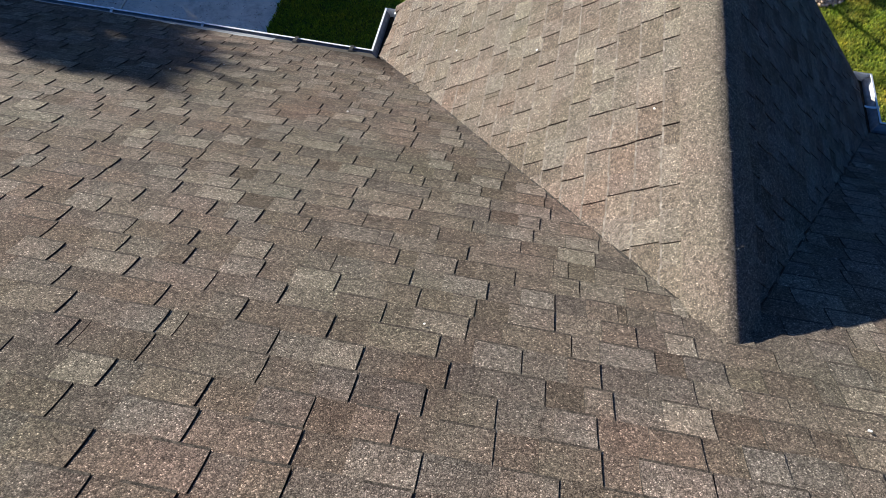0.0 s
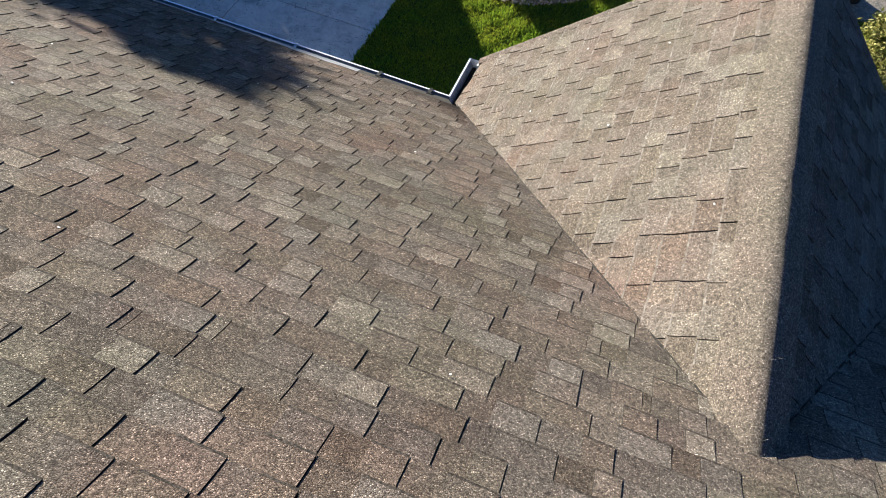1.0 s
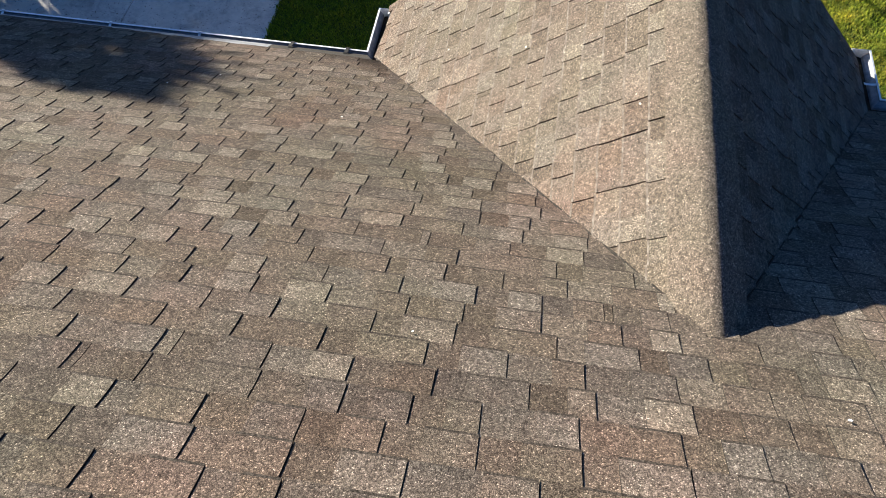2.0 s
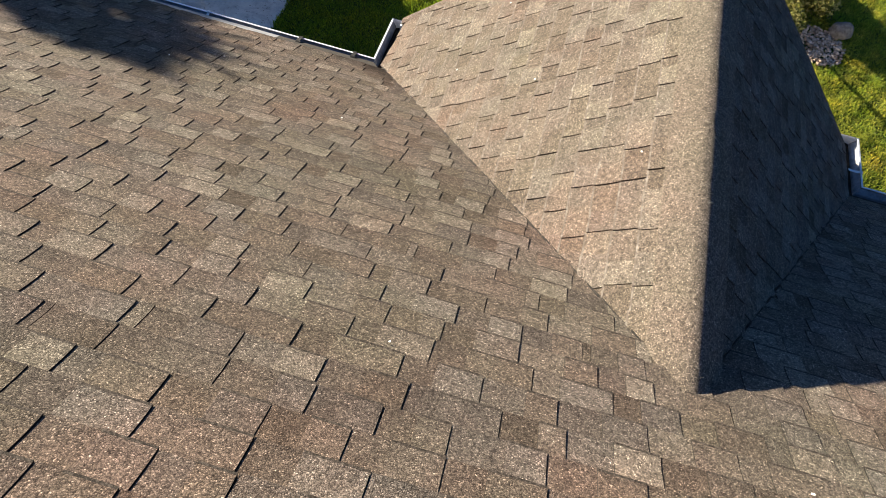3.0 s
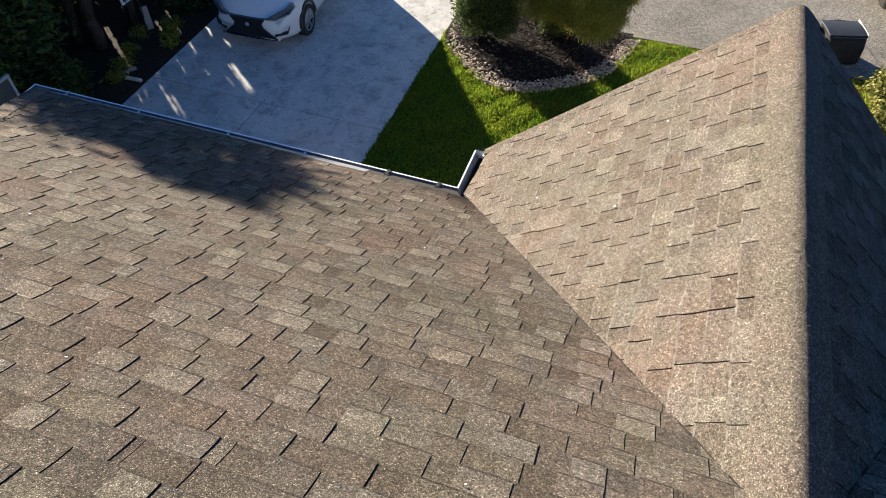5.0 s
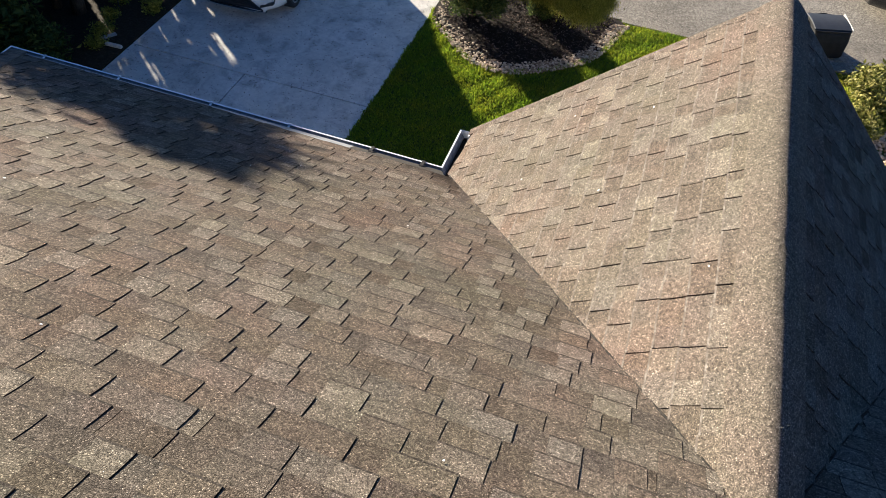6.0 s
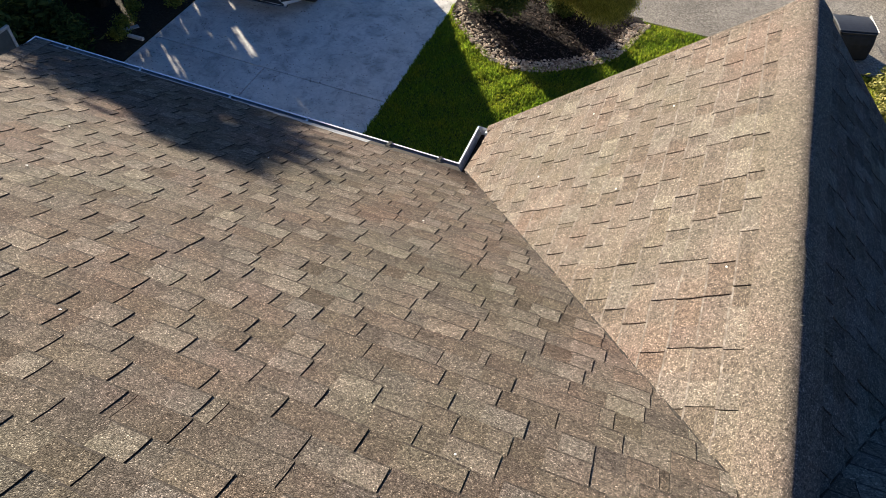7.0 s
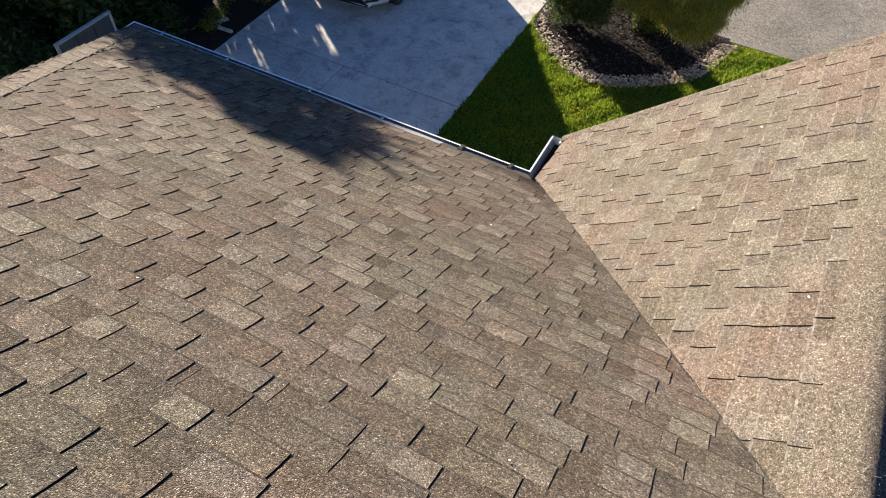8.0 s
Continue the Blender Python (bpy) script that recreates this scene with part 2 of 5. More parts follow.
def asphalt():
    n = Nodes("street_worn_asphalt")
    base = n.ramp(n.noise(0.7, 5.0, 0.6), [(0.3, (0.19, 0.170, 0.140)), (0.5, (0.245, 0.219, 0.180)), (0.7, (0.30, 0.272, 0.226))])
    agg = n.ramp(n.noise(32.0, 3.0, 0.85), [(0.34, grey(0.34)), (0.5, grey(0.97)), (0.66, grey(1.9))])
    c = n.mix(base, agg, 0.85, "MULTIPLY")
    worn = n.ramp(n.noise(7.0, 5.0, 0.75), [(0.3, grey(0.80)), (0.55, grey(1.02)), (0.75, grey(1.15))])
    c = n.mix(c, worn, 1.0, "MULTIPLY")
    crack = n.ramp(n.noise(1.6, 6.0, 0.7, dist=1.2), [(0.485, grey(1.0)), (0.5, grey(0.72)), (0.515, grey(1.0))])
    c = n.mix(c, crack, 0.7, "MULTIPLY")
    n.bump(n.noise(38.0, 4.0, 0.7), 0.6, 0.012)
    return n.done(c, 0.9, spec=0.15)


M_ROAD = asphalt()


def turf(name, blades, dry=False):
    n = Nodes(name)
    big = n.noise(1.7, 4.0, 0.62)
    fine = n.noise(30.0, 3.0, 0.7)
    g = n.ramp(fine, [(0.25, (0.022, 0.05, 0.008)), (0.5, (0.105, 0.165, 0.018)), (0.78, (0.26, 0.30, 0.045))])
    warm = n.ramp(big, [(0.3, (0.85, 1.0, 0.9)), (0.55, (1.05, 1.0, 1.0)), (0.78, (1.45, 1.08, 1.0))])
    c = n.mix(g, warm, 1.0, "MULTIPLY")
    if dry:
        c = n.mix(c, n.ramp(n.noise(2.4, 4.0, 0.7), [(0.35, (1.45, 1.33, 1.5)), (0.62, (2.0, 1.55, 2.9))]), 1.0, "MULTIPLY")
    if blades:
        r = n.t.nodes.new("ShaderNodeNewGeometry").outputs["Random Per Island"]
        v = n.ramp(r, [(0.0, grey(0.6)), (0.5, grey(1.0)), (0.85, grey(1.35)), (1.0, (1.75, 1.45, 1.1))])
        c = n.mix(c, v, 1.0, "MULTIPLY")
        mat = n.done(c, 0.6, spec=0.25)
        tr = n.t.nodes.new("ShaderNodeBsdfTranslucent")
        n.link(n.mix(c, (1.9, 1.75, 0.9), 1.0, "MULTIPLY"), tr.inputs["Color"])
        mx = n.t.nodes.new("ShaderNodeMixShader")
        mx.inputs[0].default_value = 0.55
        n.link(n.bsdf.outputs[0], mx.inputs[1])
        n.link(tr.outputs[0], mx.inputs[2])
        n.link(mx.outputs[0], n.t.nodes["Material Output"].inputs["Surface"])
        return mat
    else:
        n.bump(n.noise(40.0, 4.0), 1.0, 0.03)
        c = n.mix(c, grey(0.45), 1.0, "MULTIPLY")
    return n.done(c, 0.75, spec=0.25)


M_GRASS = turf("lawn_turf", False)
M_BLADE = turf("grass_blades", True)
M_BLADE_DRY = turf("dry_grass_blades", True, True)


def litter(name, a, b, c3, scale):
    n = Nodes(name)
    c = n.ramp(n.noise(scale, 4.0, 0.75), [(0.3, a), (0.55, b), (0.8, c3)])
    n.bump(n.noise(scale * 1.4, 4.0, 0.7), 1.0, 0.03)
    return n.done(c, 0.95, spec=0.15)


M_MULCH = litter("bark_mulch", (0.006, 0.004, 0.003), (0.018, 0.012, 0.008), (0.05, 0.033, 0.023), 38.0)
M_SOIL = litter("leaf_litter", (0.018, 0.014, 0.009), (0.042, 0.032, 0.021), (0.10, 0.078, 0.05), 24.0)


def chip_material():
    n = Nodes("mulch_chip")
    r = n.t.nodes.new("ShaderNodeNewGeometry").outputs["Random Per Island"]
    c = n.ramp(r, [(0.0, (0.012, 0.009, 0.007)), (0.6, (0.055, 0.038, 0.030)), (1.0, (0.15, 0.11, 0.09))])
    return n.done(c, 0.95, spec=0.15)


M_CHIP = chip_material()


def stone_material(name, island):
    n = Nodes(name)
    r = n.t.nodes.new("ShaderNodeNewGeometry").outputs["Random Per Island"] if island else n.t.nodes.new("ShaderNodeObjectInfo").outputs["Random"]
    c = n.ramp(r, [(0.0, (0.15, 0.10, 0.065)), (0.3, (0.31, 0.225, 0.15)), (0.6, (0.44, 0.335, 0.235)), (1.0, (0.62, 0.52, 0.40))])
    m = n.ramp(n.noise(60.0, 4.0), [(0.3, grey(0.8)), (0.65, grey(1.08))])
    c = n.mix(c, m, 1.0, "MULTIPLY")
    n.bump(n.noise(90.0, 3.0), 0.4, 0.004)
    return n.done(c, 0.75)


M_STONE = stone_material("river_stone", False)
M_STONE_FIELD = stone_material("river_stone_field", True)


def leaf_material(name, dark, mid, light, trans=0.25):
    n = Nodes(name)
    r = n.t.nodes.new("ShaderNodeNewGeometry").outputs["Random Per Island"]
    c = n.ramp(r, [(0.0, dark), (0.55, mid), (1.0, light)])
    v = n.ramp(n.noise(3.0, 3.0), [(0.3, grey(0.75)), (0.7, grey(1.15))])
    c = n.mix(c, v, 1.0, "MULTIPLY")
    mat = n.done(c, 0.6, spec=0.15)
    tr = n.t.nodes.new("ShaderNodeBsdfTranslucent")
    n.link(c, tr.inputs["Color"])
    mx = n.t.nodes.new("ShaderNodeMixShader")
    mx.inputs[0].default_value = trans
    n.link(n.bsdf.outputs[0], mx.inputs[1])
    n.link(tr.outputs[0], mx.inputs[2])
    n.link(mx.outputs[0], n.t.nodes["Material Output"].inputs["Surface"])
    return mat


M_LEAF_DARK = leaf_material("leaf_dark_green", (0.028, 0.05, 0.015), (0.072, 0.108, 0.03), (0.17, 0.185, 0.05), 0.4)
M_LEAF_OLIVE = leaf_material("leaf_olive_green", (0.13, 0.15, 0.025), (0.29, 0.29, 0.05), (0.50, 0.46, 0.10), 0.5)
M_LEAF_YELLOW = leaf_material("leaf_yellow_green", (0.06, 0.075, 0.016), (0.22, 0.22, 0.045), (0.62, 0.55, 0.20), 0.35)
M_PALM = leaf_material("palm_green", (0.03, 0.05, 0.012), (0.06, 0.09, 0.02), (0.10, 0.12, 0.03))


def bark():
    n = Nodes("bark")
    v = n.scaled(1.0, 1.0, 0.25)
    c = n.ramp(n.noise(30.0, 5.0, 0.7, v), [(0.3, (0.03, 0.023, 0.017)), (0.55, (0.075, 0.058, 0.043)), (0.8, (0.14, 0.115, 0.088))])
    n.bump(n.noise(40.0, 4.0, 0.7, v), 0.9, 0.02)
    return n.done(c, 0.95, spec=0.15)


M_BARK = bark()


def car_paint(name, col):
    n = Nodes(name)
    c = n.mix(col, n.ramp(n.noise(7.0, 4.0), [(0.3, grey(0.94)), (0.7, grey(1.0))]), 1.0, "MULTIPLY")
    m = n.done(c, 0.22, spec=0.5)
    n.bsdf.inputs["Coat Weight"].default_value = 0.8
    n.bsdf.inputs["Coat Roughness"].default_value = 0.05
    return m


M_CAR_WHITE = car_paint("car_paint_white", (0.80, 0.81, 0.82))
M_CAR_DARK = car_paint("car_paint_dark", (0.02, 0.022, 0.025))


def plain(name, col, rough, metal=0.0, spec=0.5, var=0.12, scale=20.0):
    n = Nodes(name)
    c = n.mix(col, n.ramp(n.noise(scale, 4.0), [(0.3, grey(1.0 - var)), (0.7, grey(1.0 + var))]), 1.0, "MULTIPLY")
    return n.done(c, rough, metal, spec)


M_BLACK = plain("black_plastic", (0.018, 0.018, 0.02), 0.45)
M_GLASSY = plain("tinted_glass", (0.015, 0.018, 0.02), 0.06, 0.0, 0.6, 0.02)
M_LAMP = plain("headlamp_lens", (0.10, 0.12, 0.14), 0.08, 0.2, 0.7, 0.25, 60.0)
M_CHROME = plain("chrome", (0.75, 0.76, 0.78), 0.14, 1.0)
M_RUBBER = plain("rubber", (0.02, 0.02, 0.02), 0.85)
M_RIM = plain("alloy_rim", (0.45, 0.46, 0.47), 0.3, 0.9)
M_RED = plain("tail_lens", (0.30, 0.01, 0.012), 0.15)
M_BIN = plain("bin_black_plastic", (0.013, 0.013, 0.014), 0.7, 0.0, 0.25, var=0.3, scale=9.0)
M_LID_EDGE = plain("bin_lid_edge", (0.13, 0.135, 0.13), 0.5)
M_LID = plain("bin_lid_grey", (0.035, 0.037, 0.04), 0.5, var=0.2, scale=12.0)
M_WOOD = plain("weathered_board", (0.36, 0.35, 0.33), 0.7, var=0.2)
M_SIGN = plain("sign_dark_blue", (0.015, 0.022, 0.05), 0.35)
M_FLECK = plain("white_fleck", (0.82, 0.80, 0.76), 0.8, var=0.1, scale=150.0)
M_FIBRE = plain("dry_fibre", (0.34, 0.31, 0.27), 0.8)
M_BOULDER = plain("boulder_stone", (0.21, 0.18, 0.15), 0.9, spec=0.2, var=0.4, scale=16.0)
M_PALE = plain("pale_scrap", (0.6, 0.6, 0.58), 0.6)


# ---- roof ----
EDGE = 0.045                     # the first course starts this far up from the eave line
EXPO = 0.143                     # exposed height of a shingle course
rng = random.Random(11)
WIDTHS = (0.22, 0.25, 0.27, 0.29, 0.30, 0.31, 0.32, 0.34, 0.38)      # a tooth and the space beside it


def slope_frame(origin, u, v):
    """Axes of a roof plane: u along the eave, v up the slope, n out of it."""
    u, v = Vector(u).normalized(), Vector(v).normalized()
    n = u.cross(v)
    m = Matrix((u, v, n)).transposed().to_4x4()
    m.translation = Vector(origin)
    return m


def clip_poly(poly, a, b, c):
    """Keep the side a*u + b*v <= c of a convex polygon."""
    out = []
    for i, p in enumerate(poly):
        q = poly[(i + 1) % len(poly)]
        dp, dq = a * p[0] + b * p[1] - c, a * q[0] + b * q[1] - c
        if dp <= 0:
            out.append(p)
        if (dp < 0 < dq) or (dq < 0 < dp):
            k = dp / (dp - dq)
            out.append((p[0] + k * (q[0] - p[0]), p[1] + k * (q[1] - p[1])))
    return out


BUTT, STEP = 0.0050, 0.0040      # height of a course's lower edge, and of a tooth above the layer beside it
LAP = 0.035
ROWS_V = (0.0, 0.0085, 0.03, 0.06, 0.10, EXPO + LAP)


def tab_height(v, raised):
    """The lower edge of a shingle curls up a little."""
    k = min(1.0, max(0.0, 1 - v / (EXPO + LAP)))
    return BUTT * k + 0.0085 * max(0.0, 1 - v / 0.095) ** 2 + (STEP if raised else 0.0)


def same(p, q):
    return len(p) == len(q) and all(abs(a - b) < 1e-6 for c, d in zip(p, q) for a, b in zip(c, d))


def tab(geo, u, v, w, raised, clip):
    """One exposed tab of a laminated shingle, a solid of its own: a raised tooth or the layer between two. True if nothing was cut off."""
    verts, faces, slots = geo
    seen = {}

    def corner(p, low):
        key = (round(p[0], 5), round(p[1], 5), low)
        if key not in seen:
            seen[key] = len(verts)
            verts.append((p[0], p[1], -0.003 if low else tab_height(p[1] - v, raised)))
        return seen[key]

    box = [(u, v), (u + w, v), (u + w, v + EXPO + LAP), (u, v + EXPO + LAP)]
    poly = clip(box)
    if len(poly) < 3:
        return False
    for va, vb in zip(ROWS_V, ROWS_V[1:]):
        strip = clip_poly(clip_poly(poly, 0, -1, -(v + va)), 0, 1, v + vb)
        strip = [p for i, p in enumerate(strip) if math.dist(p, strip[i - 1]) > 3e-5]
        n = len(strip)
        if n < 3:
            continue
        faces.append(tuple(corner(p, False) for p in strip))
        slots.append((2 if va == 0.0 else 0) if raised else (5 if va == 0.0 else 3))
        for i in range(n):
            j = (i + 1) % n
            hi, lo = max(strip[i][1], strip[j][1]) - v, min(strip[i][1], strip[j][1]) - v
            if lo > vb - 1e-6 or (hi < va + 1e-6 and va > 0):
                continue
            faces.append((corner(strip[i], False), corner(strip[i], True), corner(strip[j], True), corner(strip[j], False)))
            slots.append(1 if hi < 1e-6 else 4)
    return same(poly, box)


def shingle_mesh(name, geo, material, nose):
    """Slots: granules, the cut lower edge, the worn nose above it, the deeper blend, the sides, and the nose of the deeper layer."""
    me = bpy.data.meshes.new(name)
    me.from_pydata(geo[0], [], geo[1])
    # with a worn nose the tab sides take the near-black strip colour
    for m in (material, M_EDGE, nose, DEEP[material], M_DARK_LINE if nose is M_WORN else DEEP[material], DEEP[material] if nose is M_WORN else nose):
        me.materials.append(m)
    me.polygons.foreach_set("material_index", geo[2])
    return me


tab_meshes = {}


def tab_mesh(w, raised, material, nose):
    key = (w, raised, material.name, nose.name)
    if key not in tab_meshes:
        geo = ([], [], [])
        tab(geo, 0, 0, w, raised, lambda box: box)
        tab_meshes[key] = shingle_mesh("shingle", geo, material, nose)
    return tab_meshes[key]


def course(u0, u1):
    """Teeth and the layers between them along one course: start, width, raised. A tooth's far edge stands free."""
    u = u0 - rng.uniform(0.0, 0.4)
    while u < u1:
        w = rng.choice(WIDTHS)
        tooth = round(w * rng.choice((0.42, 0.5, 0.58, 0.66)), 3)
        yield u, tooth, True
        yield u + tooth + 0.0003, w - tooth - 0.0003, False
        u += w + (0.0032 if rng.random() < 0.88 else 0.0055)
        if rng.random() < 0.07:              # the end of a shingle: a narrow leftover
            w = rng.choice((0.035, 0.06, 0.09))
            yield u, w, rng.random() < 0.5
            u += w + 0.002


def lay_shingles(roof, m, u0, u1, v1, flip, inside, near, limit=300, edge=EDGE, cuts=False, nose=None, dimmed=False):
    """Courses of shingles over u0..u1, 0..v1 of the plane m. inside(poly) clips a piece; near(u, v) picks those that become parts."""
    verts, faces, slots, made = [], [], [], 0
    single, field = (M_SHINGLE_DIM, M_SHINGLE_DIM_FIELD) if dimmed else (M_SHINGLE, M_SHINGLE_FIELD)
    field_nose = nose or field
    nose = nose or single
    k = 0
    while edge + k * EXPO < v1:
        v = edge + k * EXPO
        run = list(course(-u1, -u0) if flip else course(u0, u1))
        drift = rng.uniform(-0.003, 0.003)
        for u, w, raised in run:
            if flip:
                u = -u - w
            geo = ([], [], [])
            whole = tab(geo, u, v, w, raised, inside)
            dv, lift = drift + rng.uniform(-0.005, 0.004), rng.uniform(-0.0005, 0.0012)
            if not geo[1]:
                continue
            if whole and made < limit and near(u, v):
                ob = new("shingle", tab_mesh(w, raised, single, nose))
                ob.matrix_world = m @ pose(u, v + dv, lift, rng.uniform(-0.25, 0.25), 0, rng.uniform(-0.25, 0.25))
                ob.parent = roof
                made += 1
            elif cuts and not whole:
                ob = new("shingle", shingle_mesh("shingle", geo, single, nose))
                ob.matrix_world = m @ pose(0, dv, lift)
                ob.parent = roof
            else:
                base = len(verts)
                verts += [tuple(m @ Vector((x, y + dv, z + (lift if z > 0 else 0)))) for x, y, z in geo[0]]
                faces += [tuple(base + i for i in f) for f in geo[1]]
                slots += geo[2]
        k += 1
    if faces:
        ob = new("shingle_field", shingle_mesh("shingle_field", (verts, faces, slots), field, field_nose))
        ob.parent = roof
        ob["kind"] = "stuff"
    return made


def deck(name, label, corners):
    bm = bm_new()
    add_slab(bm, [(x, y, z - 0.006) for x, y, z in corners], 0.03)
    ob = part(name, bm, M_SHINGLE_FIELD)
    return tagged(ob, label, "roof", kind="structure")


RID_Y = -VK * HW
RC = 0.03                        # and short of the ridge, under the caps
EA = 0.12
EB = 0.04                        # the boards stop short of the eave line
A0 = [(XL + HK * EA, -EA, za(-EA)), (EA / VK, -EA, za(-EA)), (HW, RID_Y, za(RID_Y)), (XE - EA / VE, -EA, za(-EA)), (XR, -EA, za(-EA)), (XR, -YT, za(-YT)), (XL + HK * YT, -YT, za(-YT))]
roof_main = deck("roof_main", "main roof slope of weathered brown laminated asphalt shingles", A0)
roof_gable_lit = deck("roof_gable_west", "sunlit slope of the cross gable in weathered brown asphalt shingles",
                      [(EB, -VK * EB, zb(EB)), (EB + 0.09, GY - 0.01, zb(EB + 0.09)), (HW - RC, GY - 0.01, zb(HW - RC)), (HW - RC, RID_Y + VK * RC, zb(HW - RC))])
roof_gable_shade = deck("roof_gable_east", "shaded slope of the cross gable in brown asphalt shingles",
                        [(XE - 0.03, -VE * 0.03, zb(XE - 0.03)), (XE - 0.03, GY - 0.01, zb(XE - 0.03)), (HW + RC, GY - 0.01, zb(HW + RC)), (HW + RC, RID_Y + VE * RC, zb(HW + RC))])
roof_hip = deck("roof_hip_side", "hip end slope in brown asphalt shingles",
                [(XL + EB, -EB / HK, EAVE + SL * EB), (XL + EB, EB / HK - 2 * YT, EAVE + SL * EB), (XL + HK * YT, -YT, za(-YT))])
roof_back = deck("roof_back", "rear roof slope in brown asphalt shingles",
                 [(XL, -2 * YT, EAVE), (XR, -2 * YT, EAVE), (XR, -YT, za(-YT)), (XL + HK * YT, -YT, za(-YT))])

la, lb, lc, ll = math.hypot(1, SA), math.hypot(1, SB), math.hypot(1, SE), math.hypot(1, SL)
MA = slope_frame((0, 0, EAVE), (-1, 0, 0), (0, -1, SA))
MB = slope_frame((0, 0, EAVE), (0, -1, 0), (1, 0, SB))
MC = slope_frame((XE, 0, EAVE), (0, 1, 0), (-1, 0, SE))
ML = slope_frame((XL, 0, EAVE), (0, -1, 0), (1, 0, SL))
MK = slope_frame((0, -2 * YT, EAVE), (1, 0, 0), (0, 1, SA))


def in_main(poly):
    # u is -x, v / la is -y
    uc = sum(p[0] for p in poly) / 4
    vc = max(p[1] for p in poly) / la
    poly = clip_poly(poly, 0, 1, YT * la)
    poly = clip_poly(poly, 1, HK / la, -XL)
    poly = clip_poly(poly, -1, 0, XR)
    if -uc < HW:                              # the first course is trimmed back from the gutter, more so beside the valley
        poly = clip_poly(poly, 0, -1, -0.055)
        poly = clip_poly(poly, -0.0463, -1, -0.175)
    if min(p[1] for p in poly + [(0, 9)]) / la < VK * HW:
        if -uc < HW:
            poly = clip_poly(poly, -VK, -1 / la, -0.02)
        else:
            poly = clip_poly(poly, VE, -1 / la, -XE * VE - 0.02)
    return poly


def in_gable(poly, sign):
    # u is -y on the lit side and +y on the other, v / lb or v / lc the run from the eave
    if sign > 0:
        poly = clip_poly(poly, 0, 1, (HW - 0.075) * lb)
        poly = clip_poly(poly, -1, 0, GY)
        poly = clip_poly(poly, -0.13, -1, -0.045)        # the eave's cut runs askew, wider towards the gable end
        return clip_poly(poly, 1, -VK / lb, 0.002)
    poly = clip_poly(poly, 0, 1, (HE - 0.075) * lc)
    poly = clip_poly(poly, 1, 0, GY)
    return clip_poly(poly, -1, -VE / lc, 0.002)


def in_hip(poly):
    poly = clip_poly(poly, 1, (1 / HK) / ll, 2 * YT)
    return clip_poly(poly, -1, (1 / HK) / ll, 0.0)


def in_back(poly):
    poly = clip_poly(poly, 0, 1, YT * la)
    poly = clip_poly(poly, 1, 0, XR)
    return clip_poly(poly, -1, HK / la, -XL)


# ---- ridge and hip caps ----
def cap_mesh(name, slope, half, length):
    """A cap shingle bent over a ridge: along +y, its lapped end at y = 0 lies proud."""
    bm = bm_new()
    rows = []
    n = 12
    for y, h in ((0.0, 0.0035), (length, 0.0005)):
        row = []
        for i in range(n + 1):
            x = half * (2 * i / n - 1)
            z = -slope * (math.sqrt(x * x + 0.055 ** 2) - math.sqrt(half * half + 0.055 ** 2) + half)
            row.append((x, y, z + h))
        rows.append(row)
    up = [[bm.verts.new(p) for p in r] for r in rows]
    dn = [[bm.verts.new((p[0], p[1], p[2] - 0.014)) for p in r] for r in rows]
    for i in range(n):
        bm.faces.new((up[0][i], up[0][i + 1], up[1][i + 1], up[1][i])).smooth = True
    rim = [bm.verts.new(v.co) for v in up[0]]
    for i in range(n):
        bm.faces.new((rim[i], dn[0][i], dn[0][i + 1], rim[i + 1]))
    for i in (0, n):
        a, b = bm.verts.new(up[0][i].co), bm.verts.new(up[1][i].co)
        bm.faces.new((a, b, dn[1][i], dn[0][i]))
    return mesh_of(name, bm, M_CAP)


def lay_caps(name, label, start, way, normal, slope, half, total, lift):
    way, normal = Vector(way).normalized(), Vector(normal).normalized()
    side = way.cross(normal)
    normal = side.cross(way)
    m = Matrix((side, way, normal)).transposed().to_4x4()
    m.translation = Vector(start)
    owner = tagged(new(name), label, "ridge cap", kind="structure")
    me = cap_mesh("cap_shingle", slope, half, 0.30)
    k = 0
    while k * 0.145 < total - 0.1:
        ob = new("cap_shingle", me)
        ob.matrix_world = m @ pose(rng.uniform(-0.004, 0.004), k * 0.145, lift + rng.uniform(-0.0005, 0.001), 0, 0, rng.uniform(-0.3, 0.3))
        ob.parent = owner
        k += 1
    return owner


lay_caps("ridge_cap", "rounded ridge of overlapping brown cap shingles on the cross gable", (HW, GY, zb(HW)), (0, -1, 0), (0, 0, 1), SB + 0.13, 0.165, GY - RID_Y + 0.06, 0.028 + 0.13 * 0.165)
hip_dir = Vector((HK, -1, SA))
na, nl = Vector((0, SA, 1)).normalized(), Vector((-SL, 0, 1)).normalized()
hip_slope = math.tan(math.acos(max(-1.0, min(1.0, na.dot(nl)))) / 2)
lay_caps("hip_cap", "hip line of overlapping brown cap shingles", (XL, 0, EAVE), hip_dir, na + nl, hip_slope, 0.15, hip_dir.length * YT, 0.013)
lay_caps("main_ridge_cap", "main ridge of overlapping brown cap shingles", (XR, -YT, za(-YT)), (-1, 0, 0), (0, 0, 1), SA, 0.16, XR - XL - HK * YT, 0.029)

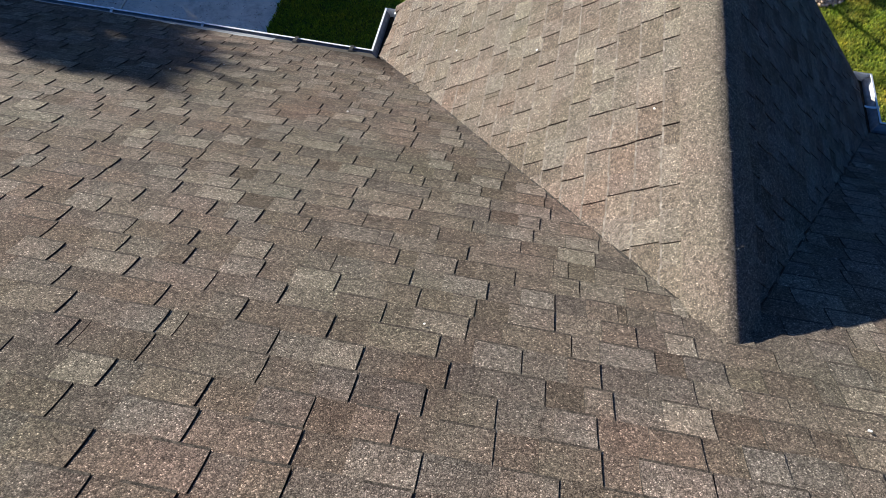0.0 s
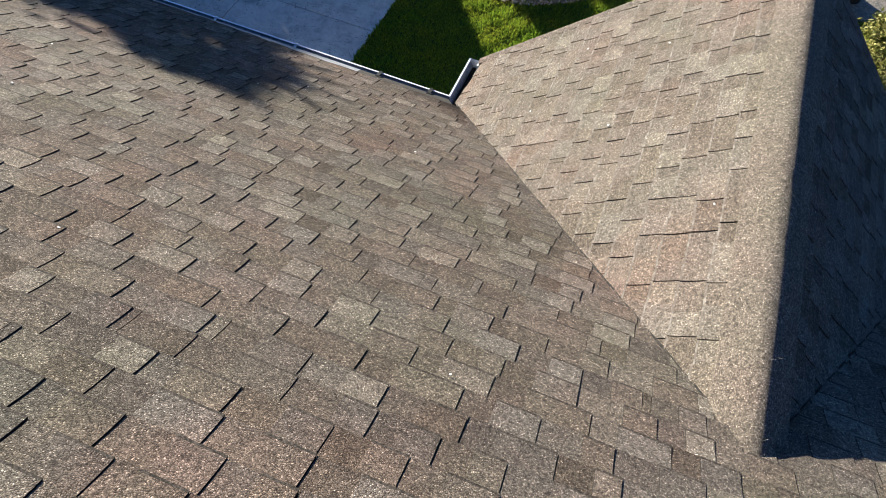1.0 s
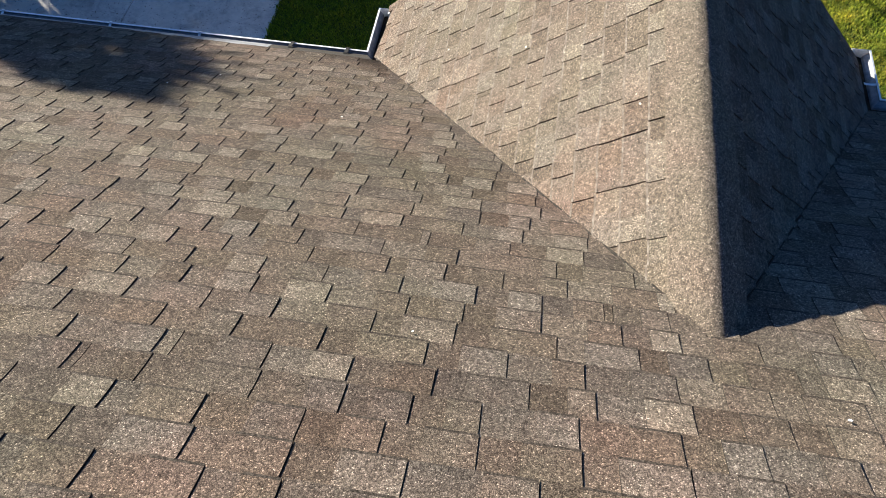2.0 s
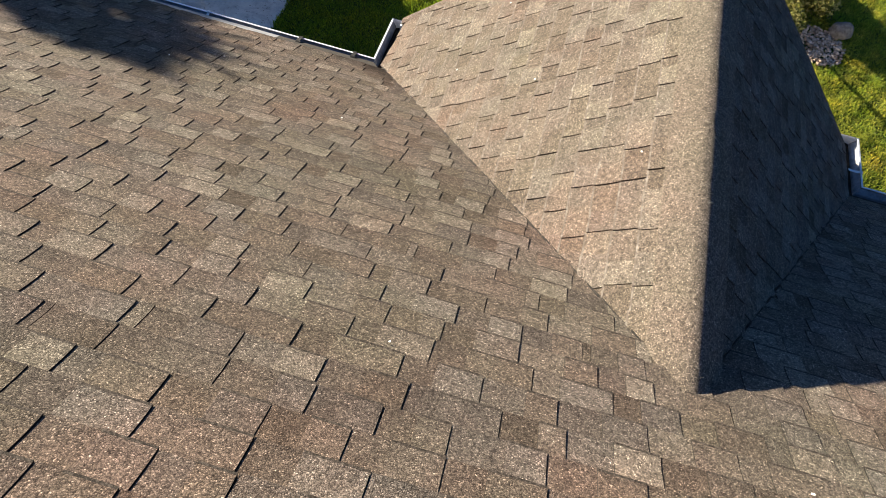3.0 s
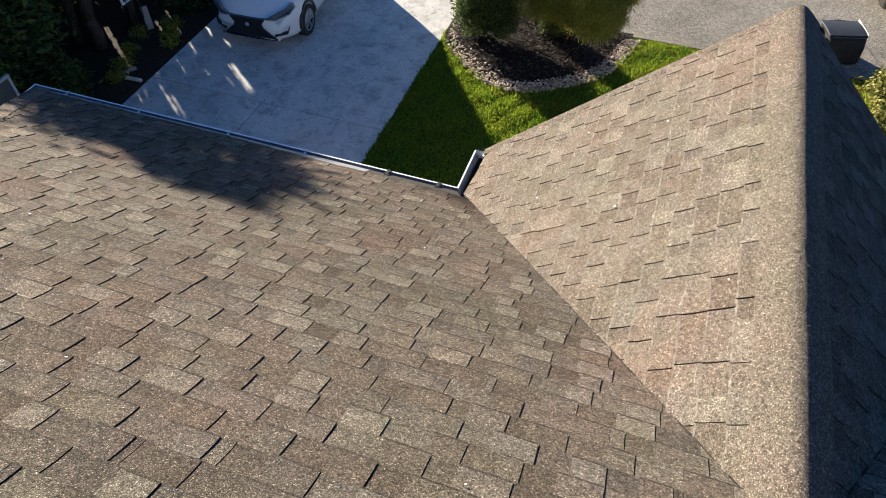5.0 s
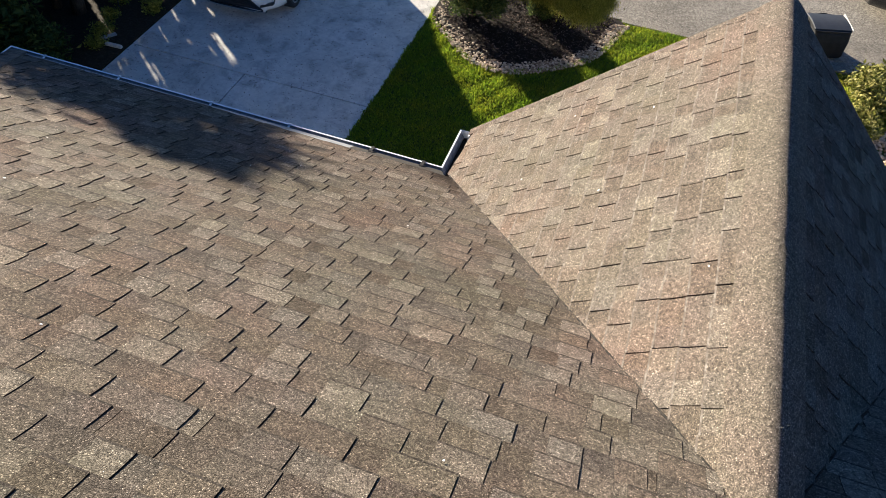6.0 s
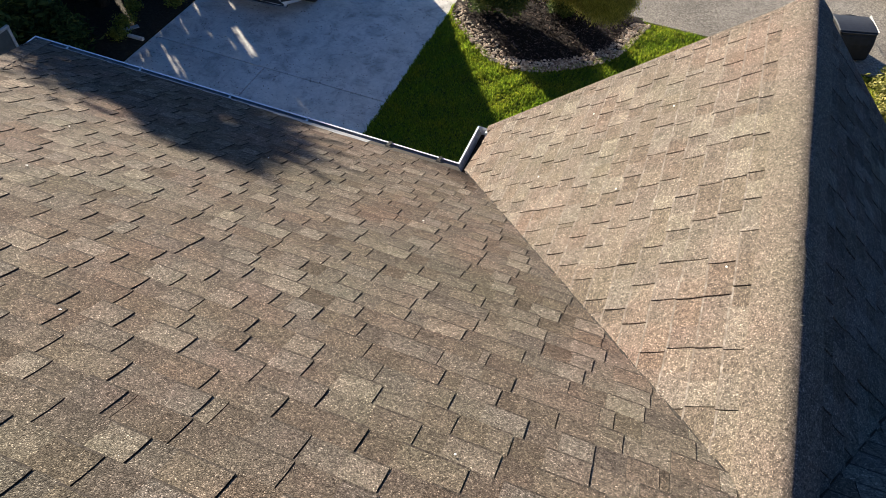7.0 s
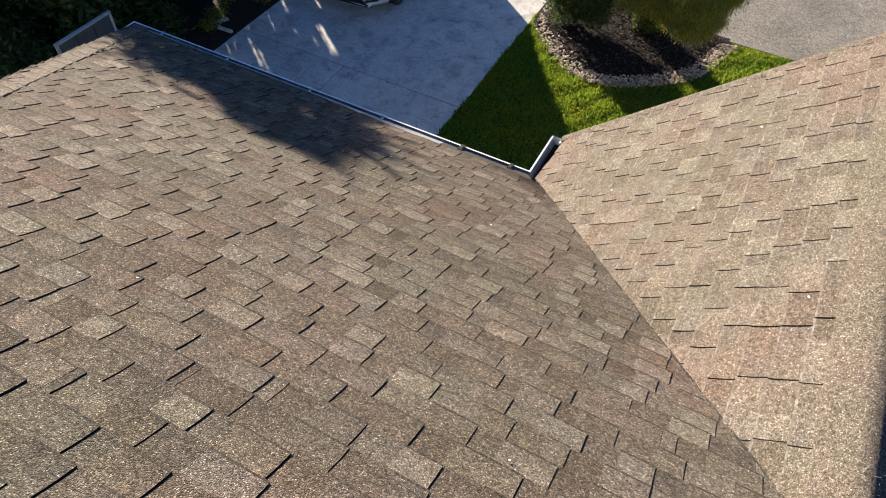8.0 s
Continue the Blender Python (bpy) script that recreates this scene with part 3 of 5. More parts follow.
# ---- dark strip along the cut edge of each valley, in place of the gap's shade ----
def valley_line(sign):
    m = Vector((HW, RID_Y, za(RID_Y)))
    x = 0.06 if sign > 0 else XE - 0.06
    e = Vector((x, -(VK if sign > 0 else VE) * 0.06, zb(x)))
    up = Vector((-SB if sign > 0 else SE, 0, 1)).normalized()
    way = (m - e).normalized()
    side = up.cross(way).normalized()
    bm = bm_new()
    rows = []
    n = 60
    for i in range(n + 1):
        p = e.lerp(m, i / n * 0.965) + up * 0.012
        w = 0.0045 + 0.0018 * math.sin(i * 1.7) + 0.0015 * math.sin(i * 0.63)
        rows.append([bm.verts.new(p + side * w + up * 0.001), bm.verts.new(p - side * w + up * 0.001), bm.verts.new(p - side * w - up * 0.02), bm.verts.new(p + side * w - up * 0.02)])
    for a, b in zip(rows, rows[1:]):
        for i in range(4):
            bm.faces.new((a[i], a[(i + 1) % 4], b[(i + 1) % 4], b[i]))
    bm.faces.new(rows[0])
    bm.faces.new(rows[-1][::-1])
    return tagged(part("valley_gap_shade", bm, M_DARK_LINE), "thin dark strip along the valley that stands for the shaded gap", "trim", kind="structure")


valley_line(1)
valley_line(-1)

# ---- eaves, gutters, walls ----
def gutter(name, label, path, ends, hangers):
    """An open aluminium trough with a rolled rim, run along the plan line path (points with the eave's edge)."""
    prof = [(-0.092, -0.022), (-0.092, -0.138), (0.030, -0.138), (0.042, -0.122), (0.046, -0.095), (0.062, -0.070),
            (0.081, -0.052), (0.083, -0.022), (0.066, -0.020), (0.066, -0.027), (0.076, -0.029), (0.0755, -0.049),
            (0.058, -0.066), (0.041, -0.092), (0.037, -0.118), (0.028, -0.134), (-0.088, -0.134), (-0.088, -0.022)]
    owner = thing(name, label, "gutter")
    pts = [Vector((x, y)) for x, y in path]
    norms = []
    for a, b in zip(pts, pts[1:]):
        d = (b - a).normalized()
        norms.append(Vector((-d.y, d.x)))
    bm = bm_new()
    rings = []
    for i, p in enumerate(pts):
        if i == 0:
            off = norms[0]
        elif i == len(pts) - 1:
            off = norms[-1]
        else:
            off = (norms[i - 1] + norms[i]) / (1 + norms[i - 1].dot(norms[i]))
        rings.append([bm.verts.new((p.x + off.x * o, p.y + off.y * o, EAVE + z)) for o, z in prof])
    n = len(prof)
    for a, b in zip(rings, rings[1:]):
        for i in range(n):
            j = (i + 1) % n
            bm.faces.new((a[i], a[j], b[j], b[i])).material_index = 1 if i >= 10 else 0
    bm.faces.new(rings[0])
    bm.faces.new(rings[-1][::-1])
    part("trough", bm, M_GUTTER, owner).data.materials.append(M_GUTTER_IN)
    # dark strip over the floor of the trough
    bm = bm_new()
    rows = []
    for i, p in enumerate(pts):
        off = norms[0] if i == 0 else norms[-1] if i == len(pts) - 1 else (norms[i - 1] + norms[i]) / (1 + norms[i - 1].dot(norms[i]))
        rows.append([bm.verts.new((p.x + off.x * o, p.y + off.y * o, EAVE + z)) for o, z in ((-0.086, -0.105), (-0.03, -0.10), (0.02, -0.112), (0.036, -0.118))])
    for a, b in zip(rows, rows[1:]):
        for i in range(3):
            bm.faces.new((a[i], a[i + 1], b[i + 1], b[i]))
    part("debris", bm, M_SOIL, owner, "dark strip lying along the bottom of the trough")
    outline = [(-0.092, -0.022), (-0.092, -0.138), (0.030, -0.138), (0.042, -0.122), (0.046, -0.095), (0.062, -0.070), (0.081, -0.052), (0.083, -0.020)]
    for e in ends:
        p, off = pts[e], norms[0 if e == 0 else -1]
        d = Vector((off.y, -off.x)) * (-1 if e == 0 else 1)
        bm = bm_new()
        a = [bm.verts.new((p.x + off.x * o + d.x * 0.001, p.y + off.y * o + d.y * 0.001, EAVE + z)) for o, z in outline]
        b = [bm.verts.new((p.x + off.x * o + d.x * 0.006, p.y + off.y * o + d.y * 0.006, EAVE + z + 0.002)) for o, z in outline]
        bm.faces.new(a)
        bm.faces.new(b[::-1])
        for i in range(len(a)):
            j = (i + 1) % len(a)
            bm.faces.new((a[i], b[i], b[j], a[j]))
        part("end_cap", bm, M_GUTTER, owner)
    for x, y, nx, ny, dark in hangers:
        bm = bm_new()
        nv, tv = Vector((nx, ny, 0)), Vector((-ny, nx, 0))
        w = 0.012 if not dark else 0.017
        arc = [(-0.044, -0.024), (-0.02, -0.030), (0.02, -0.031), (0.05, -0.026), (0.07, -0.014), (0.086, -0.018), (0.087, -0.035)]
        if dark:
            arc = [(-0.05, 0.012), (-0.01, 0.016), (0.03, 0.004), (0.06, -0.010), (0.086, -0.014), (0.089, -0.05)]
        base = Vector((x, y, EAVE))
        rows = []
        for o, z in arc:
            c = base + nv * o + Vector((0, 0, z))
            rows.append([bm.verts.new(c + tv * w * s1 + Vector((0, 0, s2))) for s1, s2 in ((-1, 0), (1, 0), (1, 0.003), (-1, 0.003))])
        for a, b in zip(rows, rows[1:]):
            for i in range(4):
                bm.faces.new((a[i], a[(i + 1) % 4], b[(i + 1) % 4], b[i]))
        bm.faces.new(rows[0])
        bm.faces.new(rows[-1][::-1])
        part("hanger", bm, M_STRAP_DARK if dark else M_STRAP, owner, "dark metal strap hanger" if dark else "small pale metal hanger")
    return owner


left_hangers = [(x, 0, 0, 1, False) for x in (-4.655, -3.708, -2.600, -1.703)] + [(x, 0, 0, 1, True) for x in (-0.789, -0.259)]
gutter("gutter", "white aluminium eaves gutter with mitred corners and hangers",
       [(XL, -2 * YT), (XL, 0), (0, 0), (0, 0.655)], (3,), left_hangers)
right_hangers = [(XE + 0.09, 0.36, 1, 0, False)] + [(x, 0.11, 0, 1, False) for x in (4.98, 5.9, 6.8, 7.7, 8.6, 9.5)]
gutter("gutter", "white aluminium gutter along the shaded side of the gable",
       [(XE + 0.09, 0.785), (XE + 0.09, 0.11), (XR, 0.11)], (0,), right_hangers)


def trim_board(name, a, b, z0, z1, out, thick):
    """A board along the plan line a-b, between two heights; out: how far its face stands from the line, to the line's left."""
    a, b = Vector(a), Vector(b)
    d = (b - a).normalized()
    n = Vector((-d.y, d.x))
    bm = bm_new()
    p = [a + n * out, b + n * out, b + n * (out - thick), a + n * (out - thick)]
    vs = [bm.verts.new((q.x, q.y, z)) for z in (z0, z1) for q in p]
    for f in ((3, 2, 1, 0), (4, 5, 6, 7), (0, 1, 5, 4), (1, 2, 6, 5), (2, 3, 7, 6), (3, 0, 4, 7)):
        bm.faces.new([vs[i] for i in f])
    return tagged(part(name, bm, M_TRIM), "white painted fascia board behind the gutter", "trim", kind="structure")


def drip_edge(label, x0, x1, material):
    """White metal flashing that carries the last course into the gutter."""
    bm = bm_new()
    prof = [(-0.19, za(-0.19) - 0.003), (0.020, za(0.020) - 0.003), (0.030, za(0.030) - 0.006), (0.032, za(0.03) - 0.035),
            (0.029, za(0.03) - 0.035), (0.0275, za(0.030) - 0.010), (0.018, za(0.020) - 0.006), (-0.19, za(-0.19) - 0.006)]
    a = [bm.verts.new((x0 + (HK * -y if x0 == XL else 0), y, z)) for y, z in prof]
    b = [bm.verts.new((x1 + (0.6 * -y if x1 == -0.05 else 0), y, z)) for y, z in prof]
    for i in range(8):
        j = (i + 1) % 8
        bm.faces.new((a[i], a[j], b[j], b[i]))
    bm.faces.new(a)
    bm.faces.new(b[::-1])
    return tagged(part("drip_edge", bm, material), label, "trim", kind="structure")


drip_edge("pale metal drip edge below the last shingle course", XL, -0.98, M_DRIP)
# this length takes the near-black strip colour
drip_edge("dark drip edge near the valley", -0.975, -0.05, M_DARK_LINE)
drip_edge("pale metal drip edge beside the shaded gable", XE + 0.08, XR, M_DRIP)
bm = bm_new()
up = [bm.verts.new((XE - d, y, zb(XE - d) - 0.004)) for d, y in ((0.30, -0.25), (0.30, GY - 0.02), (-0.02, GY - 0.02), (-0.02, 0.04))]
dn = [bm.verts.new(v.co - Vector((0, 0, 0.004))) for v in up]
bm.faces.new(up)
bm.faces.new(dn[::-1])
for i in range(4):
    bm.faces.new((up[i], dn[i], dn[(i + 1) % 4], up[(i + 1) % 4]))
tagged(part("drip_edge", bm, M_GUTTER), "white metal drip edge along the shaded gable eave", "trim", kind="structure")
trim_board("fascia", (0, -0.05), (XL, -0.05), EAVE - 0.20, EAVE - 0.045, 0.002, 0.02)
for x0, x1, y0, y1 in ((0.03, 0.05, -0.03, GY - 0.03), (XE - 0.05, XE - 0.03, -0.03, GY - 0.03), (XE + 0.06, XR, -0.07, -0.05), (XL + 0.03, XL + 0.05, -2 * YT, -0.08)):
    bm = bm_new()
    add_box(bm, (x0, y0, EAVE - 0.20), (x1, y1, EAVE - 0.05))
    tagged(part("fascia", bm, M_TRIM), "white painted fascia board under the eave", "trim", kind="structure")

# a border strip of shingle along each rake of the gable
for sgn in (1, -1):
    owner = tagged(new("rake_strip"), "straight border strip of brown shingle along the gable rake", "trim", kind="structure")
    n = 9
    foot = 0.045 if sgn == 1 else 0.03
    run, rise, length = (HW, SB, lb) if sgn == 1 else (HE, SE, lc)
    for k in range(n):
        d0, d1 = foot + (run - 0.075 - foot) * k / n, foot + (run - 0.075 - foot) * (k + 1) / n - 0.003
        bm = bm_new()
        vs = []
        for d in (d0, d1):
            x = HW - sgn * (run - d)
            vs.append([bm.verts.new((x - sgn * rise / length * h, y, zb(x) + h / length)) for y, h in ((GY - 0.07, 0.006), (GY - 0.03, 0.014), (GY + 0.008, 0.014), (GY + 0.012, 0.009), (GY + 0.012, -0.02), (GY - 0.07, -0.02))])
        for i in range(6):
            bm.faces.new((vs[0][i], vs[0][(i + 1) % 6], vs[1][(i + 1) % 6], vs[1][i]))
        bm.faces.new(vs[0])
        bm.faces.new(vs[1][::-1])
        part("strip", bm, M_CAP, owner)

# sloping rake boards of the gable end
for sgn, name in ((1, "rake_board"), (-1, "rake_board")):
    bm = bm_new()
    x0, x1 = 0.02 if sgn == 1 else XE - 0.02, HW
    pts = [(x0, zb(x0) - 0.035), (x1, zb(HW) - 0.035), (x1, zb(HW) - 0.20), (x0, zb(x0) - 0.20)]
    a = [bm.verts.new((x, GY - 0.012, z)) for x, z in pts]
    b = [bm.verts.new((x, GY - 0.034, z)) for x, z in pts]
    bm.faces.new(a)
    bm.faces.new(b[::-1])
    for i in range(4):
        bm.faces.new((a[i], b[i], b[(i + 1) % 4], a[(i + 1) % 4]))
    tagged(part(name, bm, M_TRIM), "white painted rake board of the gable end", "trim", kind="structure")

bm = bm_new()
add_box(bm, (XL + 0.45, -2 * YT + 0.45, 0), (XR - 0.3, -0.45, EAVE - 0.06))
tagged(part("wall_main", bm, M_STUCCO), "cream stucco walls under the main roof", "wall", kind="structure")
bm = bm_new()
gp = [(0.4, 0), (XE - 0.4, 0), (XE - 0.4, zb(XE - 0.4) - 0.06), (HW, zb(HW) - 0.06), (0.4, zb(0.4) - 0.06)]
a = [bm.verts.new((x, GY - 0.35, z)) for x, z in gp]
b = [bm.verts.new((x, -0.5, z)) for x, z in gp]
bm.faces.new(a)
bm.faces.new(b[::-1])
for i in range(5):
    bm.faces.new((a[i], b[i], b[(i + 1) % 5], a[(i + 1) % 5]))
tagged(part("wall_gable", bm, M_STUCCO), "cream stucco gable wall under the cross roof", "wall", kind="structure")
bm = bm_new()
gp = [(-2 * YT + 0.1, EAVE - 0.06), (-0.1, EAVE - 0.06), (-YT, za(-YT) - 0.1)]
a = [bm.verts.new((XR - 0.3, y, z)) for y, z in gp]
b = [bm.verts.new((XR - 0.5, y, z)) for y, z in gp]
bm.faces.new(a)
bm.faces.new(b[::-1])
for i in range(3):
    bm.faces.new((a[i], b[i], b[(i + 1) % 3], a[(i + 1) % 3]))
tagged(part("wall_end", bm, M_STUCCO), "cream stucco end wall under the main roof", "wall", kind="structure")


# ---- ground ----
bm = bm_new()
for i in range(31):
    for j in range(31):
        bm.verts.new(((i - 15) ** 3 * 0.2, (j - 15) ** 3 * 0.2, 0))
bm.verts.ensure_lookup_table()
for i in range(30):
    for j in range(30):
        bm.faces.new([bm.verts[k] for k in (i * 31 + j, (i + 1) * 31 + j, (i + 1) * 31 + j + 1, i * 31 + j + 1)])
tagged(part("ground", bm, M_GRASS), "green lawn ground round the house", "ground", kind="structure")

DX0, DX1, DJ = -7.4, -2.65, -5.05
driveway = tagged(new("driveway"), "pale concrete driveway of jointed slabs in tree shade", "driveway", kind="structure")
for xa, xb, ya, yb in ((DX0, DJ, -0.5, 3.9), (DJ, DX1, -0.5, 3.9), (DX0, DX1, 3.9, 8.9), (DX0, DX1, 8.9, 11.2)):
    bm = bm_new()
    add_box(bm, (xa + 0.008, ya + 0.008, -0.05), (xb - 0.008, yb - 0.008, 0.022))
    bmesh.ops.bevel(bm, geom=[e for e in bm.edges if all(v.co.z > 0 for v in e.verts)], offset=0.006, segments=1, affect="EDGES")
    part("slab", bm, M_CONC, driveway)
bm = bm_new()
add_box(bm, (-90, 8.42, -0.05), (90, 16.5, 0.012))
tagged(part("road", bm, M_ROAD), "worn grey asphalt street", "road", kind="structure")
bm = bm_new()
add_box(bm, (1.0, 8.30, -0.04), (90, 8.42, 0.03))
tagged(part("kerb", bm, M_ROAD), "low worn gravelly street edging", "kerb", kind="structure")
bm = bm_new()
add_box(bm, (-0.85, -0.36, -0.04), (0.62, 0.48, 0.022), pose(4.98, 8.98, 0, 0, 0, 17))
tagged(part("pavement", bm, M_ROAD), "small concrete pad at the street edge", "pavement", kind="structure")
bm = bm_new()
add_box(bm, (-17, -6, -0.05), (DX0 - 0.02, 14, 0.02))
tagged(part("planting_soil", bm, M_SOIL), "dark leaf litter under the trees beside the driveway", "soil", kind="structure")


# ---- stone-edged mulch bed ----
def bed_radius(a):
    """The bed bulges to the driveway and draws in beside the gable."""
    b = (a + 0.18) % (2 * math.pi)
    return 1.0 + 0.05 * np.sin(3 * a + 0.6) + 0.03 * np.sin(5 * a) + 0.20 * np.exp(-((b - 3.55) / 0.36) ** 2) - 0.075 * np.exp(-((b - 5.3) / 0.4) ** 2)


def bed_edge(a, grow=0.0):
    """The bed's outline, by angle round its middle."""
    r = float(bed_radius(a))
    return (-0.74 + (1.84 * r + grow) * math.cos(a + 0.18), 8.02 + (2.18 * r + grow) * math.sin(a + 0.18) * (1.0 if math.sin(a + 0.18) < 0 else 0.28))


bm = bm_new()
n = 72
mid = bm.verts.new((-0.74, 7.9, 0.10))
r1 = [bm.verts.new((*bed_edge(2 * math.pi * i / n, -0.55), 0.07)) for i in range(n)]
r2 = [bm.verts.new((*bed_edge(2 * math.pi * i / n, 0.0), 0.012)) for i in range(n)]
for i in range(n):
    j = (i + 1) % n
    bm.faces.new((mid, r1[i], r1[j]))
    bm.faces.new((r1[i], r2[i], r2[j], r1[j]))
mulch_bed = part("mulch_bed", bm, M_MULCH, None, "", True)
tagged(mulch_bed, "planting bed of dark bark mulch", "mulch bed", kind="structure")


def scatter_mesh(name, centres, make, material):
    verts, faces = [], []
    for c in centres:
        vs, fs = make(c)
        b = len(verts)
        verts += vs
        faces += [tuple(b + i for i in f) for f in fs]
    me = bpy.data.meshes.new(name)
    me.from_pydata(verts, [], faces)
    me.materials.append(material)
    return me


def chip(c):
    x, y, z = c
    a, l, w = rng.uniform(0, 6.28), rng.uniform(0.02, 0.05), rng.uniform(0.006, 0.014)
    dx, dy = math.cos(a), math.sin(a)
    t = rng.uniform(-0.012, 0.02)
    return ([(x - dx * l, y - dy * l, z), (x - dy * w, y + dx * w, z + 0.012), (x + dx * l, y + dy * l, z + t + 0.004), (x + dy * w, y - dx * w, z + 0.006)], [(0, 1, 2), (0, 2, 3)])


pts = []
while len(pts) < 5200:
    a, k = rng.uniform(0, 6.283), math.sqrt(rng.random())
    ex, ey = bed_edge(a, -0.25)
    x, y = -0.74 + (ex + 0.74) * k, 7.9 + (ey - 7.9) * k
    pts.append((x, y, 0.05 + 0.05 * (1 - k) + rng.uniform(0.0, 0.02)))
chips = new("mulch_chips", scatter_mesh("mulch_chips", pts, chip, M_CHIP))
tagged(chips, "loose dark bark chips on the planting bed", "mulch", kind="stuff")


def pebble_geo(seed):
    r = random.Random(seed)
    bm = bm_new()
    bmesh.ops.create_icosphere(bm, subdivisions=1, radius=1.0)
    for v in bm.verts:
        v.co *= r.uniform(0.82, 1.12)
    return bm


pebble_meshes = []
for sd in range(6):
    bm = pebble_geo(sd)
    pebble_meshes.append(mesh_of("stone", bm, M_STONE, True))


def stone_at(owner, x, y, z, s):
    ob = new("stone", rng.choice(pebble_meshes))
    ob.parent = owner
    ob.matrix_world = pose(x, y, z, rng.uniform(-20, 20), rng.uniform(-20, 20), rng.uniform(0, 360)) @ Matrix.Diagonal((s * rng.uniform(1.0, 1.5), s, s * rng.uniform(0.55, 0.8), 1))


rock_border = thing("rock_border", "border of loose pale tan river stones round the mulch bed", "stones")
count, tries, spare = 0, 0, []
while tries < 2900:
    tries += 1
    a = rng.uniform(2.55, 6.35)
    x, y = bed_edge(a, rng.uniform(-0.62 if a < 4.0 else -0.50 if a < 4.3 else -0.27, 0.06))
    if x < DX1 + 0.05:
        continue
    s = rng.uniform(0.015, 0.028)
    if count < 300 and a > 3.3 and rng.random() < 0.3:
        stone_at(rock_border, x, y, 0.03 + rng.uniform(0, 0.03), s)
        count += 1
    else:
        spare.append((x, y, 0.03, s))


def pebble(c):
    x, y, z, s = c
    r = rng
    vs, fs = [], []
    n = 6
    vs.append((x, y, z + s * 0.7))
    for i in range(n):
        a = 6.283 * i / n
        k = s * r.uniform(0.8, 1.3)
        vs.append((x + k * math.cos(a), y + k * math.sin(a), z + s * r.uniform(0.1, 0.35)))
    for i in range(n):
        a = 6.283 * i / n
        vs.append((x + s * 0.8 * math.cos(a), y + s * 0.8 * math.sin(a), z - s * 0.6))
    for i in range(n):
        j = (i + 1) % n
        fs.append((0, 1 + i, 1 + j))
        fs.append((1 + i, 1 + n + i, 1 + n + j, 1 + j))
    return vs, fs


ob = new("gravel", scatter_mesh("gravel", spare, pebble, M_STONE_FIELD))
ob.parent = rock_border
ob["kind"] = "stuff"

# a second patch of stones under the yellow shrub
stone_patch = thing("stone_patch", "patch of small pale tan stones beside the yellow-green shrub", "stones")
spare = []
for i in range(620):
    a, k = rng.uniform(0, 6.283), math.sqrt(rng.random())
    x, y = 6.10 + 0.48 * k * math.cos(a), 6.25 + 0.52 * k * math.sin(a)
    if i < 240:
        stone_at(stone_patch, x, y, 0.03 + rng.uniform(0, 0.02), rng.uniform(0.020, 0.036))
    else:
        spare.append((x, y, 0.025, rng.uniform(0.018, 0.032)))
ob = new("gravel", scatter_mesh("gravel", spare, pebble, M_STONE_FIELD))
ob.parent = stone_patch
ob["kind"] = "stuff"


# ---- lawn blades ----
def lawn(name, label, boxes, density, keep, seed, material):
    g = np.random.default_rng(seed)
    vs, n0 = [], 0
    for x0, x1, y0, y1 in boxes:
        n = int((x1 - x0) * (y1 - y0) * density)
        x, y = g.uniform(x0, x1, n), g.uniform(y0, y1, n)
        ok = keep(x, y)
        x, y = x[ok], y[ok]
        n = len(x)
        a = g.uniform(0, 2 * np.pi, n)
        w = g.uniform(0.007, 0.015, n)
        h = g.uniform(0.025, 0.07, n) * (1.0 + 0.35 * np.sin(x * 9.0) * np.sin(y * 8.0 + 1.3 * np.sin(x * 4.0)))
        lean = g.uniform(0.1, 0.7, n) * h
        b = g.uniform(0, 2 * np.pi, n)
        z0 = np.where(x < -2.63, 0.02, 0.0) * (x > -3)
        p0 = np.stack([x - np.cos(a) * w, y - np.sin(a) * w, z0], 1)
        p1 = np.stack([x + np.cos(a) * w, y + np.sin(a) * w, z0], 1)
        p2 = np.stack([x + np.cos(b) * lean, y + np.sin(b) * lean, h + z0], 1)
        vs.append(np.stack([p0, p1, p2], 1).reshape(-1, 3))
    v = np.concatenate(vs)
    me = bpy.data.meshes.new(name)
    f = np.arange(len(v)).reshape(-1, 3)
    me.from_pydata(v.tolist(), [], f.tolist())
    me.materials.append(material)
    return tagged(new(name, me), label, "grass", kind="stuff")


def off_bed(x, y):
    dx, dy = (x + 0.74) / 1.80, (y - 8.02) / 2.13
    dy = np.where(dy < 0, dy, dy / 0.28)
    edge = -2.665 + 0.010 * np.sin(y * 3.1) + 0.008 * np.sin(y * 13.0 + 2.0 * np.sin(y * 1.7))      # runners creep over the slab
    return (np.hypot(dx, dy) > bed_radius(np.arctan2(dy, dx) - 0.18)) & (x > edge)


lawn("grass", "thick green lawn grass of short broad blades", [(-2.8, 2.6, 1.2, 8.28)], 4200, off_bed, 3, M_BLADE)
lawn("grass", "sunlit yellow-green lawn grass with dry patches", [(4.4, 11.0, 1.0, 8.25)], 4200, lambda x, y: ((x - 6.10) / 0.46) ** 2 + ((y - 6.25) / 0.5) ** 2 > 1.0, 4, M_BLADE_DRY)


